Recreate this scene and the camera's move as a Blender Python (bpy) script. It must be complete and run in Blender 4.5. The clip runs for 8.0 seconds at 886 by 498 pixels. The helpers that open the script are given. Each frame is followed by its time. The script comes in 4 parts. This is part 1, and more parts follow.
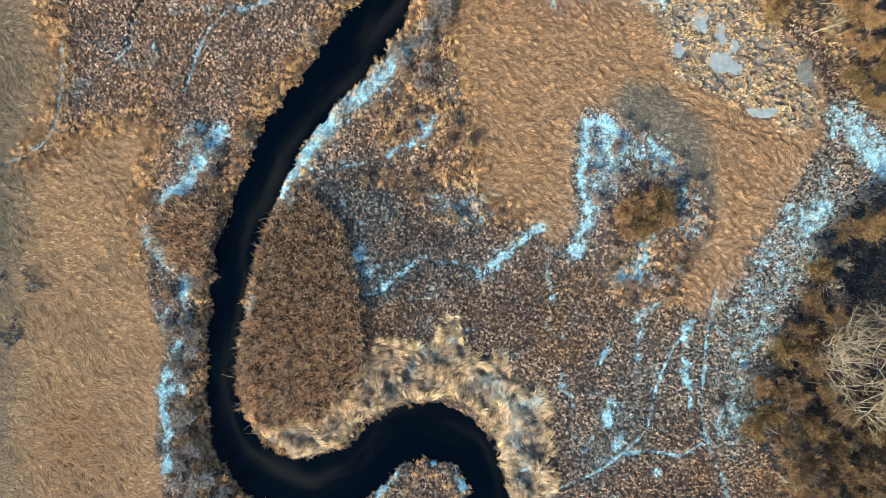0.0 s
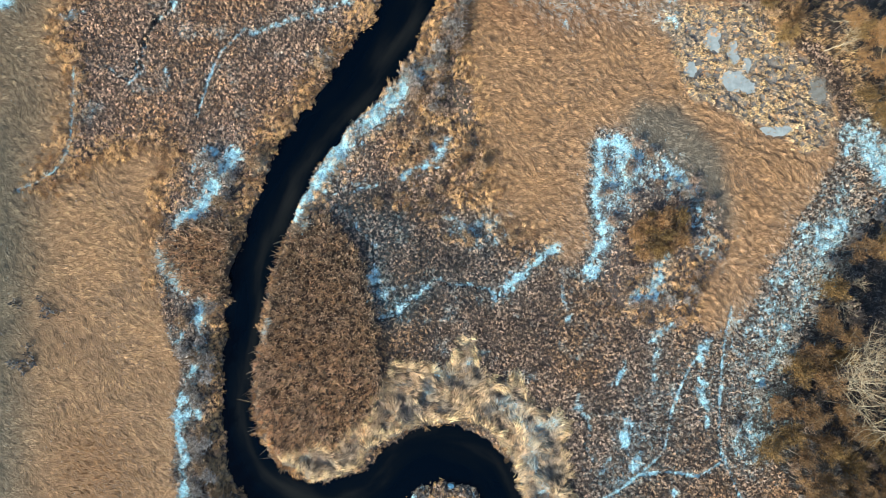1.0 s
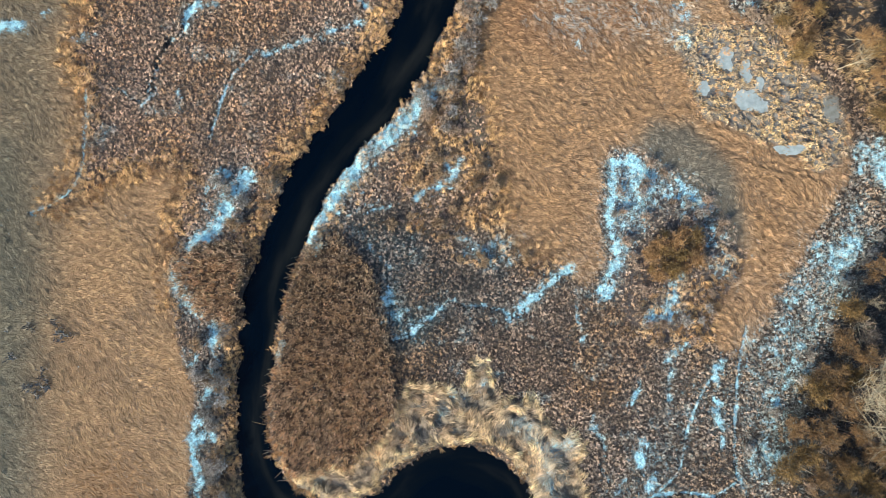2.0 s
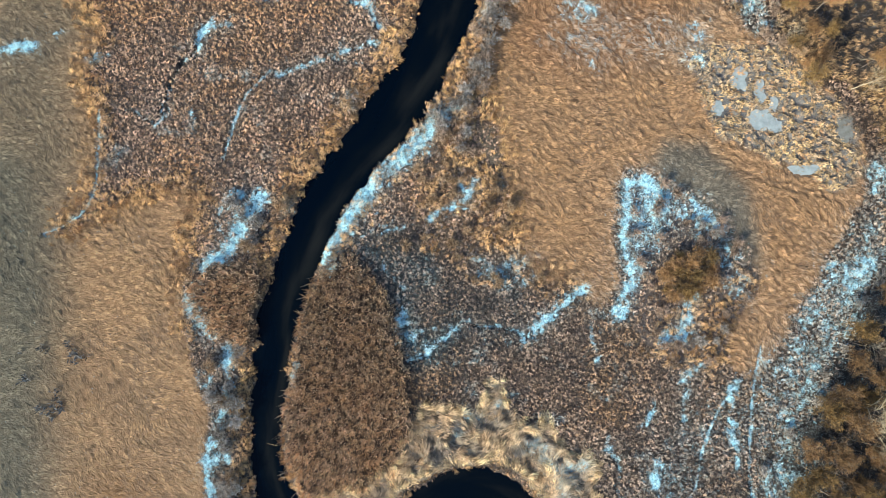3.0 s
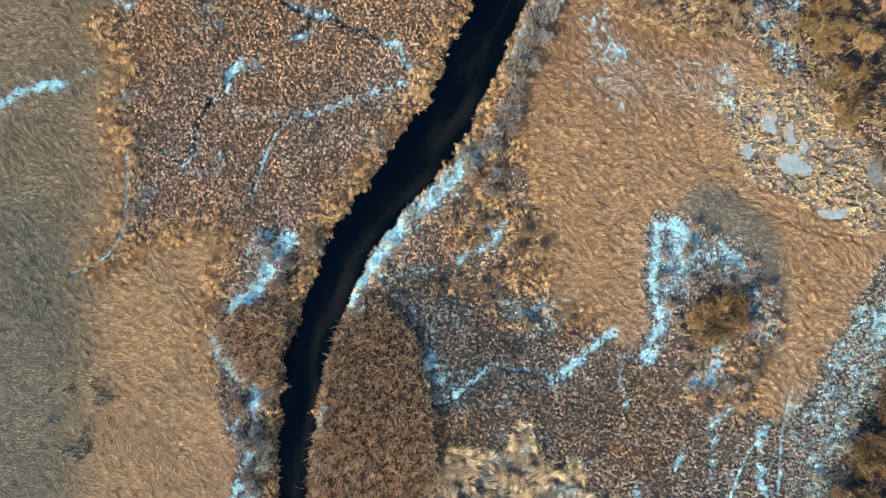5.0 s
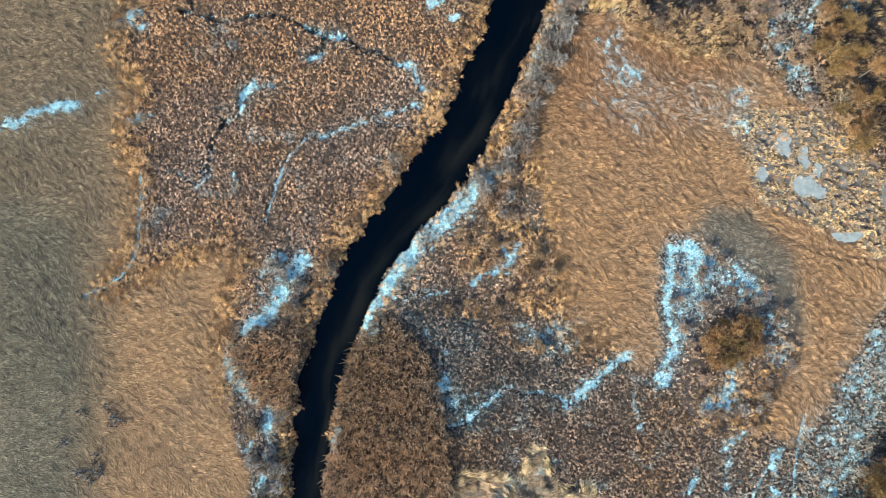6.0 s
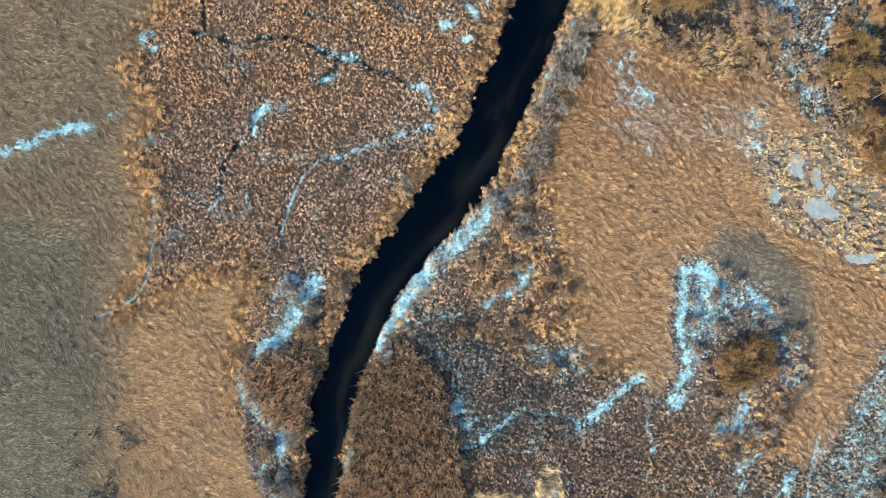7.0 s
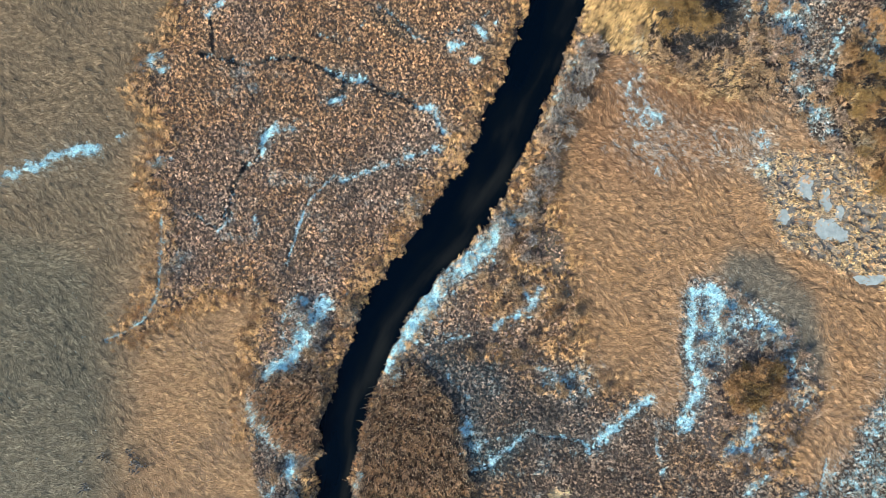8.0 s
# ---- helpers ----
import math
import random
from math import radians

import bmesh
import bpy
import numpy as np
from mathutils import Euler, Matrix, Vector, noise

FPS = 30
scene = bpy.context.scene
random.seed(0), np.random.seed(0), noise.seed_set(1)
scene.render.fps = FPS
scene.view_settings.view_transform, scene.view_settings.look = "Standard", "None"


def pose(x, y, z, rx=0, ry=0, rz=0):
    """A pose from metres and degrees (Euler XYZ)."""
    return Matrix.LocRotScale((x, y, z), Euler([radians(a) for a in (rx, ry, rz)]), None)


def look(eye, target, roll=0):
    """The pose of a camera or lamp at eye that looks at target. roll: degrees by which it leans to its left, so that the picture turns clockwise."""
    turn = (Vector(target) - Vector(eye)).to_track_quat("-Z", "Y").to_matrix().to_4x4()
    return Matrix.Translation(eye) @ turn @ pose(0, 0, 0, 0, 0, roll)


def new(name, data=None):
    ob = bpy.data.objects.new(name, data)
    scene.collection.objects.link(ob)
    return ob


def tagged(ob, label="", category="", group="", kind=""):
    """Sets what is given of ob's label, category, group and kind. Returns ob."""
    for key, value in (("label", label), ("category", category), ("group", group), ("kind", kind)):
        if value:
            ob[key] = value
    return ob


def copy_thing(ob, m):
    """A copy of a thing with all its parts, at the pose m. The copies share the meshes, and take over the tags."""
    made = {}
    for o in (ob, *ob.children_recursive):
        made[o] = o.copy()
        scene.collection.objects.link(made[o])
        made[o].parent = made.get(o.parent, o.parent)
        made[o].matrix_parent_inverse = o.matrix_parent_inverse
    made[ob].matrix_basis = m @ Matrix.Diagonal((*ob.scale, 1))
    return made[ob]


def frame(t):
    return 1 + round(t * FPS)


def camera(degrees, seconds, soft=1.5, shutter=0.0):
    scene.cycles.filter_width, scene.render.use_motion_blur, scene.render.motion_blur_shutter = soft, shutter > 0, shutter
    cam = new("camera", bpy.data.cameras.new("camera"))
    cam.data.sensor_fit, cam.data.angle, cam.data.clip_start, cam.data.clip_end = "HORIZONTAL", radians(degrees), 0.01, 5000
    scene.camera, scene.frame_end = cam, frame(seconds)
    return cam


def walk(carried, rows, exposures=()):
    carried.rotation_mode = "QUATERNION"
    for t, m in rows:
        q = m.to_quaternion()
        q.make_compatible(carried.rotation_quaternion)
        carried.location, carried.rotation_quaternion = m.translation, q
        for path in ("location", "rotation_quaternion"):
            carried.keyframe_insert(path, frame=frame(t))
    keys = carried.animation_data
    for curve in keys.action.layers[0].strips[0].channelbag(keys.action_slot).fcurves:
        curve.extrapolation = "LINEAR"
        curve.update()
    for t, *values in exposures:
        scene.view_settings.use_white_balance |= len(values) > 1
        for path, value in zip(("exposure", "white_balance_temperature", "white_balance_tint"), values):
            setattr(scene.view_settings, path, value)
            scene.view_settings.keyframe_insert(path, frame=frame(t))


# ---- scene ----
cam = camera(72.0, 8.0, soft=0.95)
ROWS = [
    (0.0, 0.000, -0.000, 100.000, 2.554, -0.079, -0.002),
    (0.5, -1.305, 1.799, 99.991, 2.590, -0.108, -0.188),
    (1.0, -2.514, 3.462, 99.978, 2.644, -0.112, -0.567),
    (1.5, -3.612, 5.155, 100.002, 2.687, -0.077, -0.779),
    (3.0, -7.122, 10.307, 100.019, 2.694, -0.150, -0.973),
    (3.5, -8.383, 12.077, 100.012, 2.687, -0.185, -0.809),
    (4.0, -9.627, 13.885, 99.978, 2.674, -0.225, -0.685),
    (4.5, -10.746, 15.518, 100.004, 2.735, -0.231, -0.651),
    (6.0, -14.211, 20.819, 100.083, 2.811, -0.291, -0.491),
    (6.5, -15.323, 22.637, 100.088, 2.837, -0.295, -0.429),
    (7.0, -16.328, 24.391, 100.160, 2.854, -0.301, -0.482),
    (7.5, -17.130, 26.208, 100.204, 2.849, -0.308, -0.563),
    (8.0, -17.809, 27.964, 100.205, 2.858, -0.334, -0.562),
]
walk(cam, [(t, pose(x, y, z, rx, ry, rz)) for t, x, y, z, rx, ry, rz in ROWS], exposures=[(0.0, 0.8, 5330, -1.0), (8.0, 0.8, 5330, -1.0)])

# ---- light: a low winter sun and a clear sky ----
SUN_UP, SUN_EAST = 25.0, -46.0         # elevation; degrees east of south (west: minus)
sun_way = Vector((math.sin(radians(SUN_EAST)) * math.cos(radians(SUN_UP)), -math.cos(radians(SUN_EAST)) * math.cos(radians(SUN_UP)), math.sin(radians(SUN_UP))))
world = bpy.data.worlds.new("winter_sky")
scene.world = world
world.use_nodes = True
wn = world.node_tree
sky = wn.nodes.new("ShaderNodeTexSky")
sky.sky_type, sky.sun_disc = "NISHITA", False
sky.sun_elevation, sky.sun_rotation = radians(SUN_UP), radians(180.0 - SUN_EAST)
wn.links.new(sky.outputs[0], wn.nodes["Background"].inputs[0])
wn.nodes["Background"].inputs[1].default_value = 0.15
sun = new("sun", bpy.data.lights.new("sun", "SUN"))
sun.data.energy, sun.data.angle, sun.data.color = 5.0, radians(0.6), (1.0, 0.865, 0.675)
sun.matrix_world = look(sun_way * 300, (0, 0, 0))

# ---- small tools ----
rng = np.random.default_rng(7)
TURF = -0.3                            # mean level of the turf
WATER = -0.85


def smooth_line(pts, step=1.5):
    """A rounded line through the control points (all columns are carried along)."""
    p = np.array(pts, float)
    if len(p) < 3:
        return p
    p = np.vstack([2 * p[0] - p[1], p, 2 * p[-1] - p[-2]])
    out = []
    for i in range(1, len(p) - 2):
        a, b, c, d = p[i - 1:i + 3]
        n = max(2, int(np.linalg.norm((c - b)[:2]) / step))
        t = np.linspace(0, 1, n, endpoint=False)[:, None]
        out.append(0.5 * (2 * b + (c - a) * t + (2 * a - 5 * b + 4 * c - d) * t ** 2 + (3 * b - 3 * c + d - a) * t ** 3))
    out.append(p[-2][None])
    return np.vstack(out)


def lattice(x, y, seed):
    """Smooth value noise in -1..1 on a unit lattice."""
    xi, yi = np.floor(x).astype(np.int64), np.floor(y).astype(np.int64)
    fx, fy = x - xi, y - yi
    fx, fy = fx * fx * (3 - 2 * fx), fy * fy * (3 - 2 * fy)

    def rnd(a, b):
        h = (a * 374761393 + b * 668265263 + seed * 1442695041) & 0xFFFFFFFF
        h = ((h ^ (h >> 13)) * 1274126177) & 0xFFFFFFFF
        return ((h ^ (h >> 16)) & 0xFFFF) / 32767.5 - 1

    top = rnd(xi, yi) * (1 - fx) + rnd(xi + 1, yi) * fx
    low = rnd(xi, yi + 1) * (1 - fx) + rnd(xi + 1, yi + 1) * fx
    return top * (1 - fy) + low * fy


def fbm(x, y, size, seed, octaves=3):
    out, amp = 0, 1.0
    for k in range(octaves):
        out = out + amp * lattice(x / size + 17.3 * k, y / size - 9.1 * k, seed + k)
        size, amp = size / 2.1, amp * 0.55
    return out / 1.6


def ramp(a, b, x):
    t = np.clip((x - a) / (b - a), 0, 1)
    return t * t * (3 - 2 * t)


def line_distance(x, y, line):
    """Distance to a polyline, and the third column of the line at the nearest place."""
    best, value = np.full(x.shape, 1e9), np.zeros(x.shape)
    for a, b in zip(line[:-1], line[1:]):
        d = b[:2] - a[:2]
        t = np.clip(((x - a[0]) * d[0] + (y - a[1]) * d[1]) / max(d @ d, 1e-9), 0, 1)
        far = np.hypot(x - a[0] - t * d[0], y - a[1] - t * d[1])
        near = far < best
        best = np.where(near, far, best)
        if len(a) > 2:
            value = np.where(near, a[2] + t * (b[2] - a[2]), value)
    return best, value


def inside(x, y, poly):
    p = np.array(poly, float)
    hit = np.zeros(x.shape, bool)
    for (ax, ay), (bx, by) in zip(p, np.roll(p, -1, 0)):
        if ay != by:
            hit ^= ((ay > y) != (by > y)) & (x < (bx - ax) * (y - ay) / (by - ay) + ax)
    return hit


def blur(a, n):
    """Box blur over n quarter metres to each side, twice."""
    n = max(1, round(n * 0.25 / CELL))
    for _ in range(2):
        for axis in (0, 1):
            pad = [(n, n) if k == axis else (0, 0) for k in (0, 1)]
            c = np.cumsum(np.pad(a, pad, mode="edge"), axis)
            c = np.insert(c, 0, 0, axis)
            m = a.shape[axis]
            hi, lo = np.take(c, range(2 * n + 1, 2 * n + 1 + m), axis), np.take(c, range(m), axis)
            a = (hi - lo) / (2 * n + 1)
    return a


# ---- the plan: zones of the marsh on a grid ----
CELL = 0.2
X0, X1, Y0, Y1 = -98.0, 86.0, -48.0, 88.0
gx, gy = np.arange(X0, X1, CELL), np.arange(Y0, Y1, CELL)
GX, GY = np.meshgrid(gx, gy)
WX = GX + 0.9 * fbm(GX, GY, 3.0, 11) + 0.4 * fbm(GX, GY, 0.9, 15)
WY = GY + 0.9 * fbm(GX, GY, 3.0, 21) + 0.35 * fbm(GX, GY, 0.9, 25)


def zone(poly, soft=1):
    z = inside(WX, WY, poly).astype(float)
    return blur(z, soft) if soft else z


def sample(field, x, y):
    i = np.clip((y - Y0) / CELL, 0, len(gy) - 1.001)
    j = np.clip((x - X0) / CELL, 0, len(gx) - 1.001)
    i0, j0 = i.astype(int), j.astype(int)
    fi, fj = i - i0, j - j0
    return (field[i0, j0] * (1 - fi) * (1 - fj) + field[i0, j0 + 1] * (1 - fi) * fj
            + field[i0 + 1, j0] * fi * (1 - fj) + field[i0 + 1, j0 + 1] * fi * fj)


def combed(heading, reach, seed):
    """Noise drawn out along a field of headings: the strands of pressed grass, mean 0 and spread 1."""
    grain = np.random.default_rng(seed).normal(0, 1, GX.shape)
    grain = sum(np.roll(np.roll(grain, a, 0), b, 1) for a in (-1, 0, 1) for b in (-1, 0, 1))
    out = grain.copy()
    for way in (-1, 1):
        x, y = GX, GY
        for _ in range(int(reach / CELL)):
            h = sample(heading, x, y)
            x, y = x + way * CELL * np.cos(h), y + way * CELL * np.sin(h)
            out += sample(grain, x, y)
    return out / out.std()


# the river: centre line and half width
RIVER = smooth_line([(11.6, 100.5, 4.26), (6.9, 86.6, 4.26), (2.9, 74.9, 4.26), (-0.9, 65.2, 4.26), (-5.3, 55.6, 4.17), (-9.1, 47.1, 4.26), (-15.6, 36.9, 4.35), (-22.4, 29.2, 3.72), (-28.1, 19.7, 3.48), (-31.5, 11.1, 3.52), (-34.2, 2.7, 2.87), (-35.6, -6.6, 2.69), (-36.1, -14.8, 2.50), (-35.7, -21.7, 2.69), (-34.0, -27.1, 3.34), (-29.3, -31.9, 3.89), (-21.7, -34.1, 4.63), (-13.8, -31.9, 4.45), (-8.7, -27.1, 4.26), (-2.8, -25.2, 4.54), (3.6, -27.1, 3.98), (6.8, -32.1, 3.24), (7.6, -37.5, 3.71), (6.1, -46.4, 4.17)], 1.2)
river_d, river_w = line_distance(GX, GY, RIVER)
bank = river_d - river_w + 0.75 * fbm(GX, GY, 2.2, 31) + 0.4 * fbm(GX, GY, 0.8, 35)      # metres out from the water's edge

left_field = zone([(-61.2, 104.9), (-60.9, 85.1), (-62.2, 75.3), (-62.6, 69.5), (-67.5, 64.9), (-68.2, 60.9), (-66.0, 55.7), (-63.4, 52.3), (-65.6, 47.6), (-66.5, 43.8), (-63.9, 40.5), (-63.6, 37.2), (-64.1, 26.1), (-67.6, 21.5), (-70.7, 18.6), (-67.6, 18.8), (-63.0, 22.2), (-57.5, 24.5), (-50.0, 26.2), (-46.2, 25.0), (-48.4, 18.6), (-49.7, 11.1), (-49.5, 1.8), (-47.9, -3.8), (-45.5, -10.2), (-46.0, -19.4), (-46.5, -27.5), (-45.5, -33.0), (-44.8, -42.8), (-107.6, -42.8), (-114.8, 105.6)], 1)
right_field = zone([(7.4, 64.7), (13.1, 65.6), (19.8, 63.6), (31.0, 58.2), (40.4, 56.7), (45.0, 51.4), (50.4, 45.6), (56.7, 42.7), (60.2, 36.7), (63.8, 30.0), (62.7, 22.4), (57.8, 14.9), (51.9, 4.6), (47.1, -2.9), (44.4, -6.6), (39.2, -5.2), (40.7, 1.8), (45.0, 8.3), (43.7, 14.9), (38.7, 21.9), (31.7, 25.7), (24.2, 28.1), (22.1, 24.3), (21.7, 8.3), (19.3, 5.0), (15.6, 8.3), (9.1, 10.2), (6.3, 14.9), (4.9, 21.5), (3.1, 29.0), (1.6, 37.6), (0.7, 44.4), (1.9, 50.8), (4.9, 58.4)], 1)
cattails = zone([(-28.2, 9.7), (-26.4, 13.2), (-21.3, 13.9), (-17.0, 9.7), (-14.0, 1.8), (-13.2, -8.4), (-11.8, -13.9), (-15.4, -19.4), (-20.4, -23.5), (-28.7, -24.6), (-32.2, -19.8), (-32.9, -10.2), (-31.0, -2.9), (-30.7, 2.7)], 1)
cattails = np.maximum(cattails, zone([(-48.0, 10.6), (-42.2, 13.4), (-36.8, 12.8), (-36.3, 3.2), (-39.0, 0.1), (-44.3, 1.0), (-48.1, 5.0)], 1))
lodged = zone([(-11.3, -10.2), (-5.8, -10.2), (-2.1, -12.3), (0.5, -6.7), (3.3, -7.7), (3.8, -12.3), (9.9, -13.9), (12.9, -17.6), (16.5, -19.4), (17.9, -28.5), (17.6, -37.5), (10.7, -37.5), (9.0, -25.8), (3.4, -20.5), (-2.1, -19.8), (-7.6, -20.3), (-13.1, -23.5), (-16.7, -27.1), (-22.2, -29.2), (-28.7, -26.5), (-29.4, -23.9), (-20.4, -23.8), (-14.8, -18.7), (-12.2, -13.9)], 1)
forest = zone([(86.0, 17.7), (73.4, 13.5), (66.5, 10.4), (61.7, 4.6), (57.4, -6.6), (51.7, -13.9), (48.8, -19.4), (47.7, -25.8), (51.6, -28.0), (56.5, -33.0), (62.8, -37.5), (74.5, -42.9), (88.2, -42.9)], 2)
forest_top = zone([(92.6, 114.2), (57.9, 68.6), (51.3, 66.7), (50.9, 57.1), (48.8, 51.4), (54.2, 44.7), (62.2, 40.6), (66.7, 33.8), (68.4, 27.2), (73.8, 25.7), (86.3, 27.2), (97.8, 75.8)], 2)
wood_north = zone([(18.0, 104.4), (18.0, 70.9), (21.7, 65.5), (31.3, 66.9), (34.4, 74.6), (43.2, 104.3)], 2)
deep_wood = zone([(67.1, 52.2), (67.6, 38.6), (69.5, 30.5), (73.9, 26.7), (91.1, 28.1), (97.4, 65.9)], 3)
deep_wood = np.maximum(deep_wood, 0.75 * zone([(51.8, 65.3), (50.9, 56.1), (56.4, 51.8), (59.8, 43.7), (74.0, 42.6), (75.7, 74.4), (57.3, 72.5)], 4))
hummocks = zone([(34.9, 48.3), (36.2, 40.5), (39.4, 32.9), (51.5, 27.6), (58.0, 22.9), (62.8, 26.7), (62.1, 35.8), (57.0, 40.6), (52.0, 48.3)], 2)
island = zone([(24.7, 27.6), (30.8, 25.7), (38.2, 21.9), (43.7, 14.9), (45.0, 8.3), (41.1, 1.8), (38.7, -5.2), (32.2, -6.6), (23.9, 1.8), (23.1, 14.9)], 1)
scrub_centre = zone([(-20.8, 16.7), (-12.5, 29.5), (-5.9, 38.6), (0.7, 44.4), (3.1, 29.0), (4.9, 21.5), (7.2, 13.9), (11.0, 9.2), (-0.2, 8.3), (-7.7, 13.9), (-15.2, 14.9)], 1)
bank_left = np.maximum(zone([(-44.8, -1.0), (-38.1, -1.0), (-38.5, -13.9), (-37.9, -23.0), (-31.3, -34.8), (-28.5, -42.8), (-43.9, -42.8), (-44.2, -26.6), (-42.6, -19.4), (-44.1, -10.2)], 1), 0.4 * zone([(-42.5, 25.7), (-35.9, 26.7), (-32.1, 21.9), (-33.4, 14.9), (-35.7, 13.4), (-40.4, 14.9)], 1))
bank_right = zone([(8.5, 70.9), (9.8, 66.1), (4.3, 53.6), (0.9, 44.2), (-2.1, 36.7), (-2.1, 30.0), (-7.8, 33.8), (-7.8, 37.6), (-2.0, 43.3), (0.6, 55.6), (5.6, 67.1)], 1)
# cast shadows of the meadow clump and river scrub, painted as grey-brown ground
cast_shade = np.maximum(blur(zone([(27.5, 29.1), (30.9, 32.9), (37.4, 31.4), (42.8, 26.0), (45.3, 18.6), (45.3, 10.9), (41.6, 12.8), (37.2, 19.6), (30.8, 25.3)], 0), 4), blur(zone([(-1.0, 35.7), (1.6, 35.7), (3.1, 28.1), (1.2, 28.1)], 0), 3))
grey_west = 0.75 * blur(zone([(-130.5, 115.2), (-64.2, 114.9), (-64.5, 69.5), (-70.6, 63.8), (-68.0, 46.7), (-66.8, 29.8), (-71.2, 18.8), (-117.1, 19.3)], 0), 12)
grey_west = np.maximum(grey_west, blur(zone([(-108.8, 44.2), (-72.4, 35.5), (-70.8, 22.5), (-69.8, 15.1), (-68.7, 7.8), (-70.8, -6.7), (-70.1, -19.4), (-72.1, -42.8), (-107.6, -42.8), (-110.5, 17.7)], 0), 14))

fresh_gold = blur(zone([(-72.7, 104.9), (4.4, 104.5), (-3.0, 63.3), (-9.8, 53.3), (-19.3, 50.5), (-24.9, 54.4), (-34.3, 52.5), (-46.5, 53.6), (-67.1, 52.3)], 0), 8)
# shade north-east of the cattails put in as darker colour, with darker sedge beyond
shade_and_sedge = blur(zone([(-20.8, 16.3), (-14.3, 17.7), (-7.2, 15.3), (-7.2, 9.2), (-10.5, 6.4), (-8.6, 1.8), (-2.1, 2.5), (-3.0, -0.5), (-8.6, -3.8), (-13.2, -6.6), (-14.0, 1.8), (-17.0, 9.7)], 0), 4)
shade_and_sedge = np.maximum(shade_and_sedge, 0.8 * blur(zone([(-29.5, 75.1), (-25.7, 74.3), (-20.0, 69.2), (-22.9, 67.3), (-26.7, 69.1), (-29.0, 72.2)], 0), 3))
shade_and_sedge = np.maximum(shade_and_sedge, 0.75 * blur(zone([(-26.2, 15.5), (-18.6, 20.2), (-13.1, 17.5), (-7.7, 13.9), (-1.4, 9.3), (4.9, 4.7), (-0.5, 1.9), (-7.7, -1.0), (-12.2, -6.4), (-14.0, -1.7), (-15.8, 9.2), (-22.2, 13.8)], 0), 6))
shade_and_sedge = np.maximum(shade_and_sedge, 0.62 * blur(zone([(-20.0, 19.5), (-10.0, 20.0), (-3.0, 17.5), (5.0, 13.5), (9.0, 6.0), (4.0, -1.0), (-1.0, -3.0), (-8.0, -6.0), (-14.0, 6.0)], 0), 8))
thinning = 0.04 + 0.96 * blur(inside(GX, GY, [(-97.9, 82.4), (65.5, 81.3), (81.6, 53.1), (78.2, -42.0), (-77.6, -41.9), (-95.1, -12.5)]).astype(float), 4)

marsh = np.clip(1 - left_field - right_field - forest - forest_top - cattails - lodged, 0, 1)

frost = np.zeros(GX.shape)
rut = np.zeros(GX.shape)
FINE = fbm(GX, GY, 1.1, 41, 3)
BREAKS = fbm(GX, GY, 3.2, 45, 2)
GRAIN = rng.uniform(-1, 1, GX.shape)
SPECKS = fbm(GX, GY, 0.6, 47, 2)


def frosted(width, strength, pts, dip=0.0, crisp=False, speckled=False):
    """Lays rime along a line (or round a point), with a broken edge; dip: how deep the line is a rut."""
    p = np.array(pts, float)
    line = smooth_line(p) if len(p) > 2 else (p if len(p) == 2 else np.vstack([p, p + (0.3, 0.2)]))
    lo, hi = line[:, :2].min(0) - width * 2 - 2, line[:, :2].max(0) + width * 2 + 2
    j0, j1 = np.searchsorted(gx, (lo[0], hi[0]))
    i0, i1 = np.searchsorted(gy, (lo[1], hi[1]))
    if i1 <= i0 or j1 <= j0:
        return
    box = (slice(i0, i1), slice(j0, j1))
    d, _ = line_distance(GX[box], GY[box], line) if crisp else line_distance(WX[box], WY[box], line)
    if width < 0.65:
        width, rough, gaps = max(width * 0.75, 0.33), 0.55, 0.35
    else:
        rough, gaps = 0.9, 0.35
    if crisp:
        width, strength, rough, gaps = min(width, 0.3), strength * 1.1, 0.35, 0.3
    broken = 1 - gaps + gaps * ramp(-0.45, 0.25, BREAKS[box])
    m = strength * broken * ramp(1.2, 0.15, d / width + rough * FINE[box] + 0.35 * GRAIN[box] + 0.2)
    m = m * (ramp(-0.02, 0.16, SPECKS[box]) if speckled else 0.72 + 0.55 * ramp(-0.2, 0.12, SPECKS[box]))
    m = np.clip(m, 0, 1)
    frost[box] = np.maximum(frost[box], m)
    if dip:
        rut[box] = np.maximum(rut[box], dip * ramp(1.3, 0.3, d / max(0.6 * width, 0.33) + 0.5 * FINE[box]))


# river bank and centre
frosted(2.1, 1.0, [(-6.1, 37.8), (-11.5, 31.9), (-17.2, 27.6), (-21.3, 22.4), (-24.1, 18.6), (-26.4, 13.4)])
frosted(1.3, 1.0, [(-37.0, 24.8), (-39.4, 20.5), (-41.5, 16.0), (-46.4, 12.4)], 0.3)
frosted(0.35, 0.9, [(-43.8, 21.4), (-42.6, 24.2), (-41.2, 26.0)])
frosted(0.35, 0.8, [(-41.6, 22.6), (-40.2, 25.2)])
frosted(0.35, 0.8, [(-39.6, 22.8), (-38.2, 25.4), (-36.8, 26.0)])
frosted(0.4, 0.8, [(-40.2, 18.4), (-38.2, 21.6), (-35.6, 23.6)])
frosted(0.8, 0.5, [(-45.2, 22.4), (-43.3, 17.7)], speckled=True)
frosted(0.5, 0.9, [(-63.7, 39.1), (-63.8, 33.8), (-64.4, 25.2), (-67.5, 21.0), (-72.7, 18.6)], 0.4, True)
frosted(1.1, 0.8, [(-42.2, -1.0), (-42.7, -10.2), (-45.2, -17.6), (-45.2, -23.0), (-44.5, -28.5), (-45.0, -33.0)])
